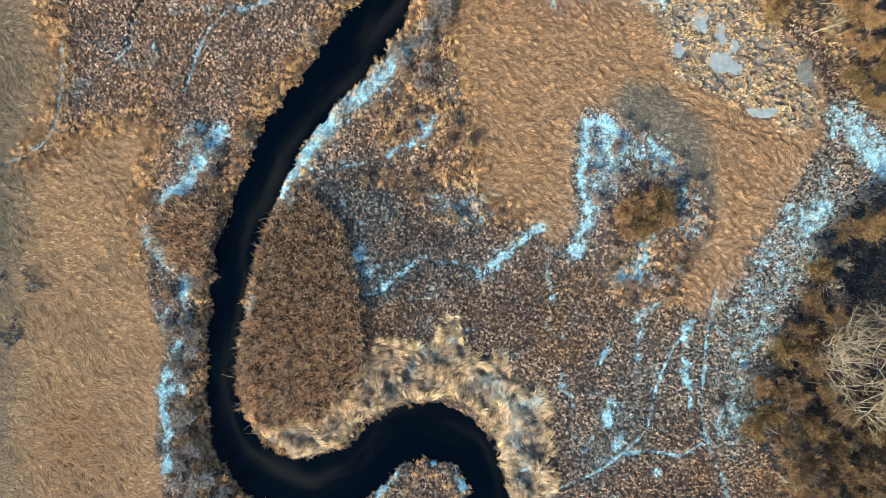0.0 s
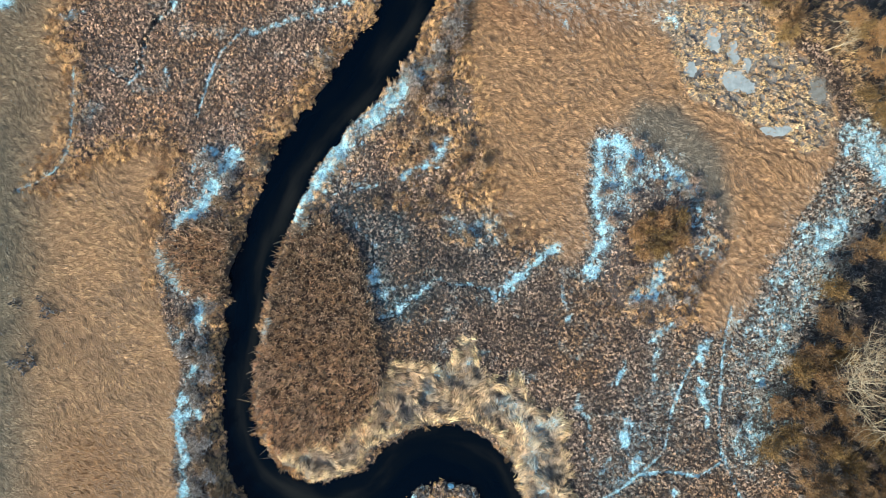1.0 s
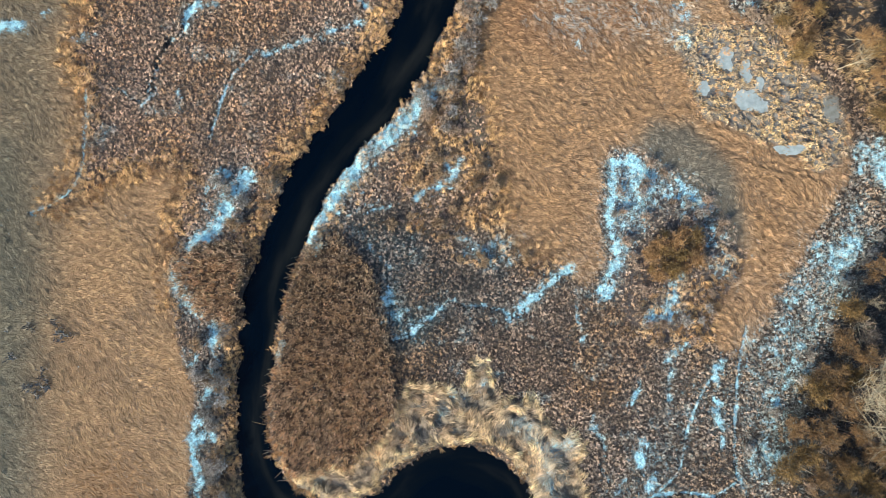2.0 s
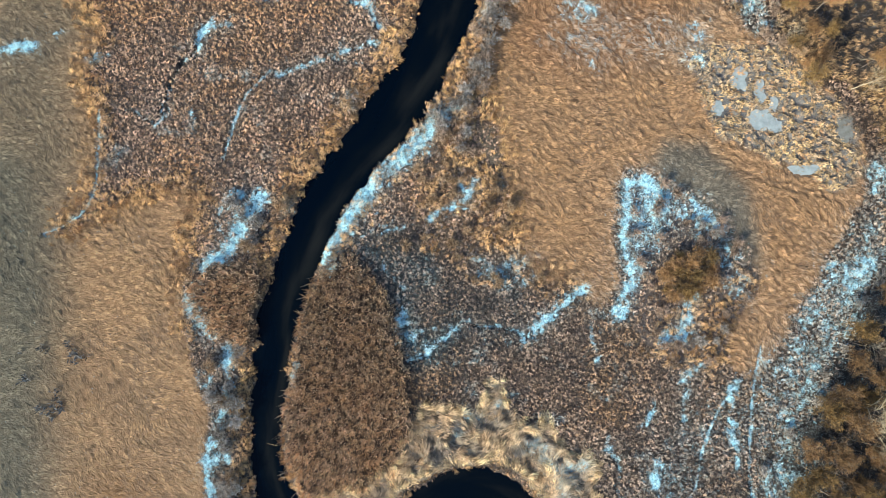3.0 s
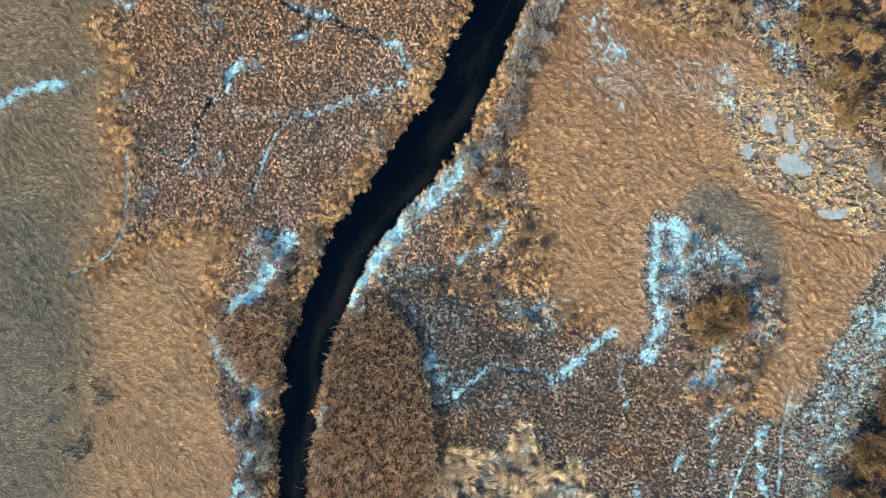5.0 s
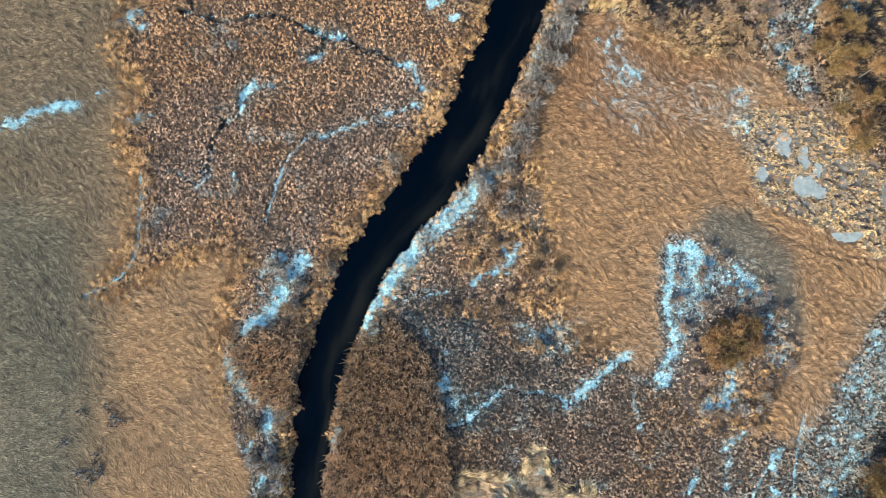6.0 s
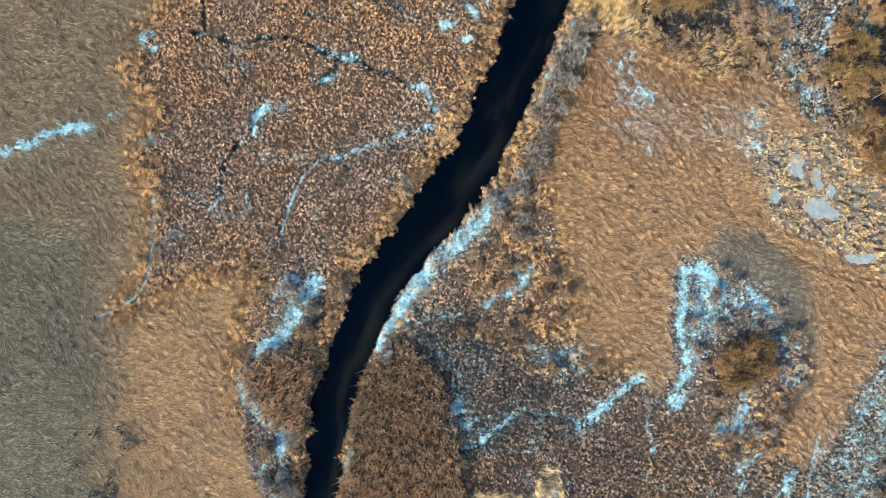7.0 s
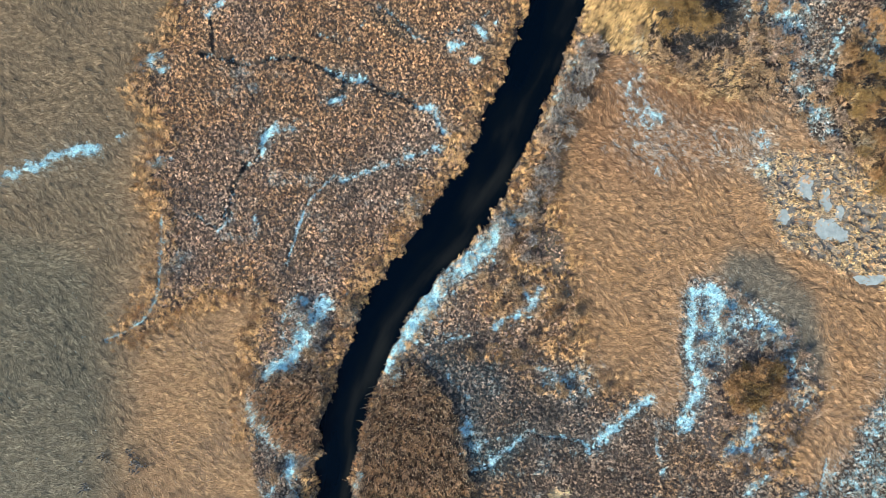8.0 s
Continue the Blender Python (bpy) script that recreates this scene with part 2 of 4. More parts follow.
frosted(0.7, 1.0, [(-45.8, -19.4), (-44.6, -24.8), (-44.8, -32.5)])
frosted(1.0, 0.7, [(-42.4, -18.5), (-44.4, -19.4), (-46.2, -18.5)])
frosted(1.8, 0.5, [(-47.6, 10.2), (-47.9, 5.5), (-45.7, 1.8)])
frosted(1.0, 1.0, [(24.2, 25.7), (23.4, 17.7), (23.5, 8.3), (21.9, 3.4)])
frosted(0.8, 1.0, [(23.6, 22.4), (23.3, 15.8), (23.6, 8.3)])
frosted(0.9, 1.0, [(23.7, 10.2), (23.1, 6.4), (21.3, 3.2)])
frosted(1.5, 0.8, [(26.3, 25.7), (30.3, 23.4), (26.2, 18.6)])
frosted(2.2, 0.55, [(27.5, 24.3), (26.0, 15.8), (24.5, 8.3)])
frosted(1.1, 0.65, [(33.1, 24.3), (38.2, 18.6), (40.4, 14.9)])
frosted(4.2, 0.6, [(28.9, 23.8), (33.5, 21.0), (39.0, 14.9), (41.3, 8.3)], speckled=True)
frosted(5.0, 0.4, [(46.1, -8.4), (46.3, -17.6), (46.6, -26.7)], speckled=True)
frosted(6.0, 0.3, [(36.7, -13.9), (31.1, -21.2), (25.4, -30.3)], speckled=True)
frosted(1.0, 0.6, [(28.6, -0.1), (31.3, -0.5), (33.3, 4.6)])
frosted(1.2, 1.0, [(15.8, 7.6), (10.9, 4.6), (7.2, 0.4)], 0.3)
frosted(0.55, 0.65, [(7.2, 0.4), (3.5, 2.2), (-4.0, 2.2), (-8.6, -1.0), (-13.2, -3.8)], 0.5)
frosted(0.55, 1.0, [(-8.7, 20.1), (-7.2, 21.2), (-5.1, 21.9), (-3.2, 21.6)], 0.3)
frosted(0.7, 0.9, [(-3.5, 26.4), (-2.4, 24.1)])
frosted(0.5, 0.7, [(-17.1, 17.5), (-12.9, 18.8)])
frosted(2.5, 0.35, [(0.7, 11.1), (6.3, 12.5), (3.5, 9.2)])
frosted(0.9, 0.5, [(-13.3, 5.5), (-13.7, 1.8)])
frosted(0.5, 0.55, [(-14.5, -1.5), (-11.5, 1.5), (-8.0, 2.5)])
frosted(0.6, 0.42, [(-13.5, -4.5), (-10.5, -1.5), (-7.0, 0.5)])
frosted(0.45, 0.42, [(-16.5, 12.5), (-14.0, 9.5), (-13.0, 6.0)])
frosted(0.4, 0.5, [(-20.5, 17.5), (-17.0, 18.2), (-14.5, 20.0)])
frosted(0.7, 0.6, [(-2.0, 13.5), (1.5, 12.0)], speckled=True)
frosted(0.8, 0.6, [(3.0, 10.0), (6.0, 9.0), (8.5, 10.5)], speckled=True)
frosted(0.6, 0.7, [(-1.0, 27.0), (-2.5, 24.0), (-4.8, 22.6)])
# by the wood
frosted(3.6, 0.85, [(67.4, 25.7), (71.5, 20.5), (75.6, 16.8)])
frosted(3.0, 0.66, [(63.5, 17.7), (60.7, 12.1), (56.5, 7.8), (52.3, 0.8), (47.9, -6.6)], speckled=True)
frosted(3.8, 0.5, [(62.3, 11.1), (57.5, 2.7), (54.9, -4.7), (51.6, -10.2)])
frosted(2.0, 0.6, [(49.7, -12.1), (47.7, -19.4), (47.6, -23.1)])
frosted(0.4, 0.9, [(45.1, -1.9), (43.3, -10.2), (42.3, -23.0), (42.9, -26.2)], 0.3, True)
frosted(0.7, 0.8, [(42.9, -26.2), (44.9, -31.2), (46.6, -36.6)], 0.5, True)
frosted(0.6, 0.75, [(41.0, -7.9), (37.7, -12.1), (34.8, -18.5), (33.3, -24.9), (29.1, -28.9), (24.5, -32.1), (17.6, -35.0)], 0.4, True)
frosted(0.55, 0.8, [(29.1, -28.9), (34.6, -28.5), (38.7, -29.2), (42.3, -27.1)], 0.4, True)
frosted(0.9, 1.0, [(39.8, -14.4), (40.1, -17.6)])
frosted(0.7, 1.0, [(40.2, -19.9), (40.1, -21.0)])
frosted(0.9, 0.8, [(27.4, -20.8), (26.4, -23.5)])
frosted(0.8, 1.0, [(28.7, -25.9), (27.8, -27.6)])
frosted(0.7, 0.7, [(19.1, -16.5), (20.0, -18.9), (20.9, -19.4)])
frosted(0.8, 0.6, [(35.4, -5.5), (32.4, -6.4), (32.1, -11.3)])
frosted(0.6, 0.6, [(17.2, 1.8), (18.8, -4.7)])
frosted(0.6, 0.8, [(27.2, -11.9), (26.4, -14.1)])
frosted(0.6, 0.5, [(23.9, -18.5), (25.0, -24.9), (23.6, -28.5)])
frosted(0.7, 0.9, [(35.0, -32.1)])
frosted(0.8, 0.7, [(40.5, -7.5), (39.7, -10.2)])
frosted(6.5, 0.27, [(64.0, 15.0), (57.5, 5.0), (53.0, -4.0), (49.5, -14.0), (47.0, -25.0)])
# north-west marsh
frosted(0.4, 0.75, [(-35.2, 45.4), (-39.4, 40.8), (-41.3, 36.1), (-43.0, 30.5)], 0.3, True)
frosted(0.7, 0.6, [(-35.2, 45.0), (-29.6, 45.9), (-24.9, 47.7), (-16.9, 49.5)], 0.3)
frosted(0.5, 1.0, [(-48.2, 38.6), (-47.9, 37.4)])
frosted(0.8, 0.5, [(-54.4, 35.9), (-52.6, 38.6)])
frosted(0.9, 0.8, [(-54.0, 74.5), (-56.5, 72.8)])
frosted(0.9, 0.9, [(-45.1, 54.1), (-46.5, 52.2), (-47.1, 49.1)], 0.2)
frosted(0.7, 0.5, [(-43.7, 53.3), (-41.6, 52.9)])
frosted(0.5, 0.8, [(-48.1, 38.2), (-48.0, 37.5)])
frosted(1.1, 1.0, [(-93.0, 44.1), (-86.6, 46.8), (-81.1, 49.1), (-75.0, 50.9)])
frosted(0.5, 0.9, [(-71.8, 51.9), (-69.0, 52.9)])
frosted(0.7, 0.7, [(-65.6, 47.4), (-62.7, 48.1)])
frosted(0.9, 0.5, [(-67.8, 64.0), (-64.0, 66.2)])
frosted(0.8, 0.7, [(-33.5, 62.4), (-28.6, 60.4)], 0.4)
frosted(0.8, 0.5, [(-36.2, 57.6), (-34.3, 58.7)])
frosted(0.9, 0.7, [(-21.6, 57.2), (-19.2, 56.7), (-16.4, 52.1)], 0.3)
frosted(0.4, 0.35, [(-56.5, 65.6), (-49.4, 64.4), (-41.8, 65.7), (-36.2, 62.6), (-28.6, 60.6), (-21.1, 57.2)], 0.9)
frosted(0.4, 0.3, [(-45.6, 52.2), (-49.3, 47.9), (-51.1, 45.6), (-52.5, 39.0)], 0.8)
frosted(0.35, 0.6, [(-29.5, 74.6), (-24.8, 72.2), (-19.9, 67.7)], 0.3)
frosted(1.1, 1.0, [(-15.8, 66.8), (-13.9, 67.4)])
frosted(0.8, 1.0, [(-12.0, 64.9), (-10.6, 64.8)])
frosted(0.8, 0.9, [(-11.0, 70.3), (-9.8, 68.2)])
frosted(0.5, 0.9, [(-7.7, 71.1), (-7.5, 70.3)])
frosted(3.4, 0.62, [(14.2, 60.8), (16.3, 57.4), (17.8, 55.4)], speckled=True)
frosted(3.6, 0.36, [(13.7, 50.7), (19.3, 46.9)], speckled=True)
frosted(3.0, 0.55, [(36.5, 51.5), (35.8, 46.2)], speckled=True)
frosted(1.0, 0.8, [(15.1, 67.5), (16.2, 66.0)], speckled=True)
frosted(7.0, 0.36, [(40.9, 80.5), (41.0, 70.7), (41.7, 65.8)])
frosted(4.0, 0.6, [(41.8, 80.5), (42.1, 74.6), (40.4, 68.8), (42.1, 63.9)], speckled=True)
frosted(2.6, 0.8, [(33.5, 75.6), (36.8, 73.7)], speckled=True)
frosted(1.8, 0.75, [(50.5, 69.2), (48.8, 63.9), (46.4, 61.9)], speckled=True)
frosted(3.0, 0.45, [(54.7, 68.2), (56.6, 66.7)])
frosted(2.4, 0.45, [(40.9, 80.5), (41.4, 68.8), (42.5, 61.0), (45.2, 55.7), (47.9, 52.3)])
frosted(1.2, 0.4, [(36.5, 51.5)])
frosted(1.0, 0.5, [(7.0, 67.1), (3.5, 60.4), (-0.4, 50.8)])
frosted(0.8, 0.8, [(-10.5, -35.0), (-7.6, -31.4), (-5.5, -30.3)])
frosted(0.8, 0.8, [(-0.7, -30.1), (2.3, -31.0), (3.2, -34.1)])
frosted(1.0, 0.5, [(-31.2, -3.3), (-31.7, -6.6)])
frosted(1.6, 0.7, [(6.7, -16.2), (9.4, -18.9)])
frosted(1.2, 0.8, [(-3.7, -11.3), (-1.6, -12.5)])
frosted(1.0, 0.7, [(-5.6, -14.8), (-4.7, -13.9)])
frosted(1.8, 0.7, [(10.8, -22.1), (14.9, -21.2)])
frosted(1.8, 0.6, [(12.2, -26.7), (13.5, -33.0)])
frosted(0.8, 0.7, [(1.4, -11.0), (2.4, -8.9)])
frosted(0.35, 0.6, [(-48.6, -5.2), (-47.1, -5.8), (-46.9, -3.8)])
frosted(0.35, 0.5, [(-46.9, -5.8), (-46.3, -6.5), (-44.8, -6.1), (-44.9, -4.2)])
frosted(0.4, 0.2, [(-55.1, 66.1), (-55.8, 69.5), (-56.2, 72.4)], 0.7)
frosted(0.4, 0.25, [(-47.9, 47.9), (-46.0, 53.6)], 0.7)
frosted(0.4, 0.2, [(-34.3, 58.7), (-33.8, 61.6), (-36.2, 57.3)], 0.7)
frosted(5.0, 0.2, [(20.4, 51.6), (27.9, 49.6), (34.5, 50.5)])
frosted(3.0, 0.5, [(28.7, 22.9), (26.9, 15.8)])
frosted(1.2, 0.6, [(32.8, 4.6), (34.2, 6.0)])
frosted(2.0, 0.5, [(29.5, -0.5), (32.3, -1.0)])
frosted(0.4, 0.5, [(-38.1, 63.6), (-35.2, 62.8), (-32.9, 61.6), (-30.5, 61.8), (-27.9, 59.8), (-24.9, 58.2)], 0.6)
frosted(0.35, 0.4, [(-28.7, 47.3), (-30.6, 45.4), (-34.3, 44.7), (-36.6, 44.0)], 0.3)
frosted(0.35, 0.35, [(-25.9, 47.7), (-23.0, 46.3), (-19.3, 46.2)], 0.3)
frosted(0.35, 0.4, [(-59.5, 39.1), (-53.9, 36.7), (-53.0, 40.9)], 0.4)
frosted(0.35, 0.35, [(-38.1, 69.3), (-34.3, 67.9), (-29.0, 71.2)], 0.4)
frosted(0.35, 0.4, [(-20.1, 67.8), (-16.2, 69.2), (-12.4, 71.1), (-8.6, 73.0)], 0.4)
frosted(0.7, 0.5, [(-62.6, 62.8), (-65.4, 63.8), (-67.3, 64.6)])
frosted(0.4, 0.5, [(32.0, -6.6), (32.3, -10.2), (31.9, -13.9)], 0.3)
frosted(0.4, 0.5, [(25.2, -13.9), (27.0, -12.5), (27.3, -10.2)], 0.3)
frosted(0.35, 0.5, [(20.5, -19.4), (21.1, -23.0), (21.6, -28.5)], 0.4)
frosted(0.35, 0.4, [(47.0, -8.4), (46.4, -13.9), (46.9, -19.4)])
frosted(0.4, 0.5, [(33.8, -21.2), (35.5, -20.5), (35.9, -18.5)], 0.2)
# wheel ruts and thin dark lines
frosted(0.4, 0.0, [(-81.5, 71.6), (-78.6, 64.8), (-75.2, 59.1), (-72.3, 54.8)], 0.14)
frosted(0.4, 0.0, [(-90.4, 67.8), (-89.6, 56.3), (-89.8, 47.8)], 0.14)
frosted(0.5, 0.0, [(29.6, 42.5), (31.9, 36.7), (36.0, 31.9), (44.9, 27.2), (52.4, 24.8), (59.8, 21.9)], 0.2)
frosted(0.5, 0.0, [(32.8, 33.8), (37.4, 29.5), (47.7, 25.7), (56.1, 22.4)], 0.15)
frosted(1.6, 0.3, [(-13.7, 7.4), (-12.8, 1.8), (-8.6, -2.9)])
frosted(2.0, 0.15, [(-18.9, 14.9), (-13.3, 13.0), (-8.6, 8.3)])
# thin rime dusting in the marsh and the lodged reeds
dusting = ramp(0.25, 0.9, fbm(GX, GY, 4.5, 51) + 0.5 * FINE) * marsh * 0.22
swathe = fbm(GX, GY, 2.0, 63, 2)
halo = 0.55 * blur(frost, 5) + 0.5 * blur(frost, 14)
frost = np.clip(np.maximum(np.maximum(np.maximum(frost, np.minimum(halo, 0.36) * (1 - 0.6 * left_field)), dusting), 0.26 * lodged * ramp(0.1, 0.55, -swathe)), 0, 1)
frost *= ramp(-0.1, 0.5, bank)

PUDDLES = [(43.3, 42.7, 1.48, 2.04), (46.6, 40.4, 1.02, 1.85), (46.6, 35.7, 2.22, 1.76), (49.0, 34.8, 1.39, 1.11), (39.4, 37.7, 1.11, 1.20), (53.4, 27.2, 2.50, 0.83), (48.9, 38.4, 0.74, 1.20), (60.6, 33.8, 1.6, 2.3)]
PUDDLE_Z = TURF - 0.12
puddle_d = np.full(GX.shape, 9.0)
for px, py, rx, ry in PUDDLES:
    puddle_d = np.minimum(puddle_d, np.hypot((GX - px) / rx, (GY - py) / ry))
land = ramp(0.0, 1.4, bank)
# how the meadow grass lies, and the ridges of its pressed strands
LIE = radians(-28) + 1.0 * fbm(GX, GY, 6.5, 91) + 0.9 * fbm(GX, GY, 1.6, 95)
STRANDS = combed(LIE, 0.6, 5)
WORMS = combed(radians(-15) + 1.7 * fbm(GX, GY, 1.5, 97), 0.25, 6)
tussock = fbm(GX, GY, 1.3, 61, 2)
ground_z = TURF + 0.14 * fbm(GX, GY, 14.0, 65) + (0.05 + 0.13 * marsh + 0.12 * hummocks + 0.1 * lodged) * tussock + 1.1 * lodged * swathe - rut * 0.7
ground_z += 0.047 * np.clip(left_field + right_field, 0, 1) * (1 - 0.8 * np.clip(cast_shade, 0, 1)) * (1 - hummocks) * (1 - 0.35 * np.clip(grey_west, 0, 1)) * (1 - 0.5 * left_field * ramp(14, -6, GY)) * STRANDS + 0.15 * hummocks * WORMS
ground_z = np.where(puddle_d < 1.8, TURF - 0.16 + (ground_z - TURF + 0.16) * ramp(1.0, 1.8, puddle_d), ground_z)
ground_z = np.where(bank > 0, WATER + (ground_z - WATER) * land, WATER - 0.9 * ramp(0, 2.5, -bank) - 0.02)


# ---- materials ----
def material(name, rough=0.85):
    m = bpy.data.materials.new(name)
    m.use_nodes = True
    b = m.node_tree.nodes["Principled BSDF"]
    b.inputs["Roughness"].default_value = rough
    b.inputs["Specular IOR Level"].default_value = 0.25
    return m, m.node_tree, b


def noise_node(nt, scale, detail=4.0, coord="Object", stretch=(1, 1, 1)):
    tc = nt.nodes.new("ShaderNodeTexCoord")
    mp = nt.nodes.new("ShaderNodeMapping")
    mp.inputs["Scale"].default_value = stretch
    n = nt.nodes.new("ShaderNodeTexNoise")
    n.inputs["Scale"].default_value, n.inputs["Detail"].default_value = scale, detail
    nt.links.new(tc.outputs[coord], mp.inputs[0])
    nt.links.new(mp.outputs[0], n.inputs["Vector"])
    return n.outputs["Fac"]


def ramp_node(nt, fac, *stops):
    r = nt.nodes.new("ShaderNodeValToRGB")
    e = r.color_ramp.elements
    while len(e) < len(stops):
        e.new(0.5)
    for k, (p, c) in enumerate(stops):
        e[k].position, e[k].color = p, (*c, 1)
    nt.links.new(fac, r.inputs[0])
    return r.outputs[0]


def mix_node(nt, fac, a, b, blend="MIX"):
    m = nt.nodes.new("ShaderNodeMix")
    m.data_type, m.blend_type = "RGBA", blend
    for slot, v in ((0, fac), (6, a), (7, b)):
        if isinstance(v, (int, float)):
            m.inputs[slot].default_value = v
        elif isinstance(v, tuple):
            m.inputs[slot].default_value = (*v, 1)
        else:
            nt.links.new(v, m.inputs[slot])
    return m.outputs[2]


def attr_node(nt, name, colour=True):
    a = nt.nodes.new("ShaderNodeAttribute")
    a.attribute_name = name
    return a.outputs["Color" if colour else "Fac"]


def bump_node(nt, b, height, strength, distance):
    n = nt.nodes.new("ShaderNodeBump")
    n.inputs["Strength"].default_value, n.inputs["Distance"].default_value = strength, distance
    nt.links.new(height, n.inputs["Height"])
    nt.links.new(n.outputs[0], b.inputs["Normal"])


def tinted_grass(name):
    """Dry stalks: each carries its own tint; grain along the stalk on top."""
    m, nt, b = material(name, 0.7)
    c = mix_node(nt, 0.35, attr_node(nt, "tint"), ramp_node(nt, noise_node(nt, 9.0, 3), (0.3, (0.45, 0.42, 0.4)), (0.7, (1.3, 1.25, 1.2))), "MULTIPLY")
    nt.links.new(c, b.inputs["Base Color"])
    return m


GRASS = tinted_grass("dry_grass")

GROUND, nt, b = material("marsh_ground", 0.95)
wear = noise_node(nt, 0.9, 6)
fine = noise_node(nt, 5.0, 5)
c = mix_node(nt, fine, mix_node(nt, 0.45, attr_node(nt, "tint"), (0.02, 0.018, 0.016)), attr_node(nt, "tint"))
c = mix_node(nt, 0.5, c, ramp_node(nt, wear, (0.3, (0.6, 0.6, 0.62)), (0.7, (1.25, 1.2, 1.15))), "MULTIPLY")
rime = nt.nodes.new("ShaderNodeAttribute")
rime.attribute_name = "tint"
flakes = nt.nodes.new("ShaderNodeMath")
flakes.operation = "ADD"
nt.links.new(rime.outputs["Alpha"], flakes.inputs[0])
grit = nt.nodes.new("ShaderNodeMapRange")
grit.inputs[1].default_value, grit.inputs[2].default_value, grit.inputs[3].default_value, grit.inputs[4].default_value = 0.3, 0.7, -0.4, 0.4
nt.links.new(mix_node(nt, 0.4, noise_node(nt, 4.6, 6), noise_node(nt, 1.1, 4, stretch=(1.6, 0.7, 1))), grit.inputs[0])
nt.links.new(grit.outputs[0], flakes.inputs[1])
crust = ramp_node(nt, flakes.outputs[0], (0.26, (0, 0, 0)), (0.62, (1, 1, 1)))
ice_tone = ramp_node(nt, noise_node(nt, 2.6, 5), (0.34, (0.30, 0.53, 0.58)), (0.66, (0.76, 0.97, 0.96)))
c = mix_node(nt, crust, c, ice_tone)
nt.links.new(c, b.inputs["Base Color"])
bump_node(nt, b, fine, 0.8, 0.25)

WATER_MAT, nt, b = material("dark_river_water", 0.06)
b.inputs["Specular IOR Level"].default_value, b.inputs["IOR"].default_value = 0.15, 1.33
uv = nt.nodes.new("ShaderNodeUVMap")
mp = nt.nodes.new("ShaderNodeMapping")
mp.inputs["Scale"].default_value = (0.035, 0.9, 1)
nt.links.new(uv.outputs[0], mp.inputs[0])
silt = nt.nodes.new("ShaderNodeTexNoise")
silt.inputs["Scale"].default_value, silt.inputs["Detail"].default_value = 1.6, 5
nt.links.new(mp.outputs[0], silt.inputs["Vector"])
split = nt.nodes.new("ShaderNodeSeparateXYZ")
nt.links.new(uv.outputs[0], split.inputs[0])


def maths(nt, kind, a, b=0.0):
    n = nt.nodes.new("ShaderNodeMath")
    n.operation = kind
    for slot, v in ((0, a), (1, b)):
        if isinstance(v, (int, float)):
            n.inputs[slot].default_value = v
        else:
            nt.links.new(v, n.inputs[slot])
    return n.outputs[0]


# a band of pale silt wanders along the bed, nearer the east bank
drift = noise_node(nt, 0.05, 2, "UV", (1, 0, 0))
middle = maths(nt, "SUBTRACT", maths(nt, "MULTIPLY", drift, 1.6), 0.5)
off = maths(nt, "ABSOLUTE", maths(nt, "SUBTRACT", split.outputs[1], middle))
band = maths(nt, "MAXIMUM", maths(nt, "SUBTRACT", 1.0, maths(nt, "MULTIPLY", off, 1.7)), 0.0)
c = ramp_node(nt, maths(nt, "MULTIPLY", silt.outputs["Fac"], maths(nt, "ADD", 0.58, maths(nt, "MULTIPLY", band, 0.55))), (0.30, (0.0003, 0.0016, 0.0042)), (0.45, (0.0016, 0.0027, 0.0042)), (0.72, (0.0125, 0.012, 0.0102)))
nt.links.new(c, b.inputs["Base Color"])
bump_node(nt, b, noise_node(nt, 2.2, 3), 0.05, 0.05)

ICE, nt, b = material("puddle_ice", 0.4)
c = ramp_node(nt, noise_node(nt, 1.4, 5), (0.3, (0.26, 0.27, 0.245)), (0.7, (0.40, 0.40, 0.36)))
nt.links.new(c, b.inputs["Base Color"])
bump_node(nt, b, noise_node(nt, 3.0, 4), 0.2, 0.05)

MUD_ICE, nt, b = material("muddy_ice", 0.4)
c = ramp_node(nt, noise_node(nt, 1.4, 5), (0.3, (0.15, 0.13, 0.1)), (0.7, (0.24, 0.22, 0.18)))
nt.links.new(c, b.inputs["Base Color"])
bump_node(nt, b, noise_node(nt, 3.0, 4), 0.2, 0.05)


def twig_material(name, dark, mid, light, rough=0.8):
    m, nt, b = material(name, rough)
    info = nt.nodes.new("ShaderNodeObjectInfo")
    geo = nt.nodes.new("ShaderNodeNewGeometry")
    c = ramp_node(nt, geo.outputs["Random Per Island"], (0.0, dark), (0.5, mid), (1.0, light))
    hue = nt.nodes.new("ShaderNodeHueSaturation")
    span = nt.nodes.new("ShaderNodeMapRange")
    span.inputs[3].default_value, span.inputs[4].default_value = 0.7, 1.3
    nt.links.new(info.outputs["Random"], span.inputs[0])
    nt.links.new(span.outputs[0], hue.inputs["Value"])
    nt.links.new(c, hue.inputs["Color"])
    nt.links.new(mix_node(nt, 0.4, hue.outputs[0], ramp_node(nt, noise_node(nt, 1.2, 4), (0.3, (0.55, 0.55, 0.58)), (0.7, (1.25, 1.2, 1.1))), "MULTIPLY"), b.inputs["Base Color"])
    return m


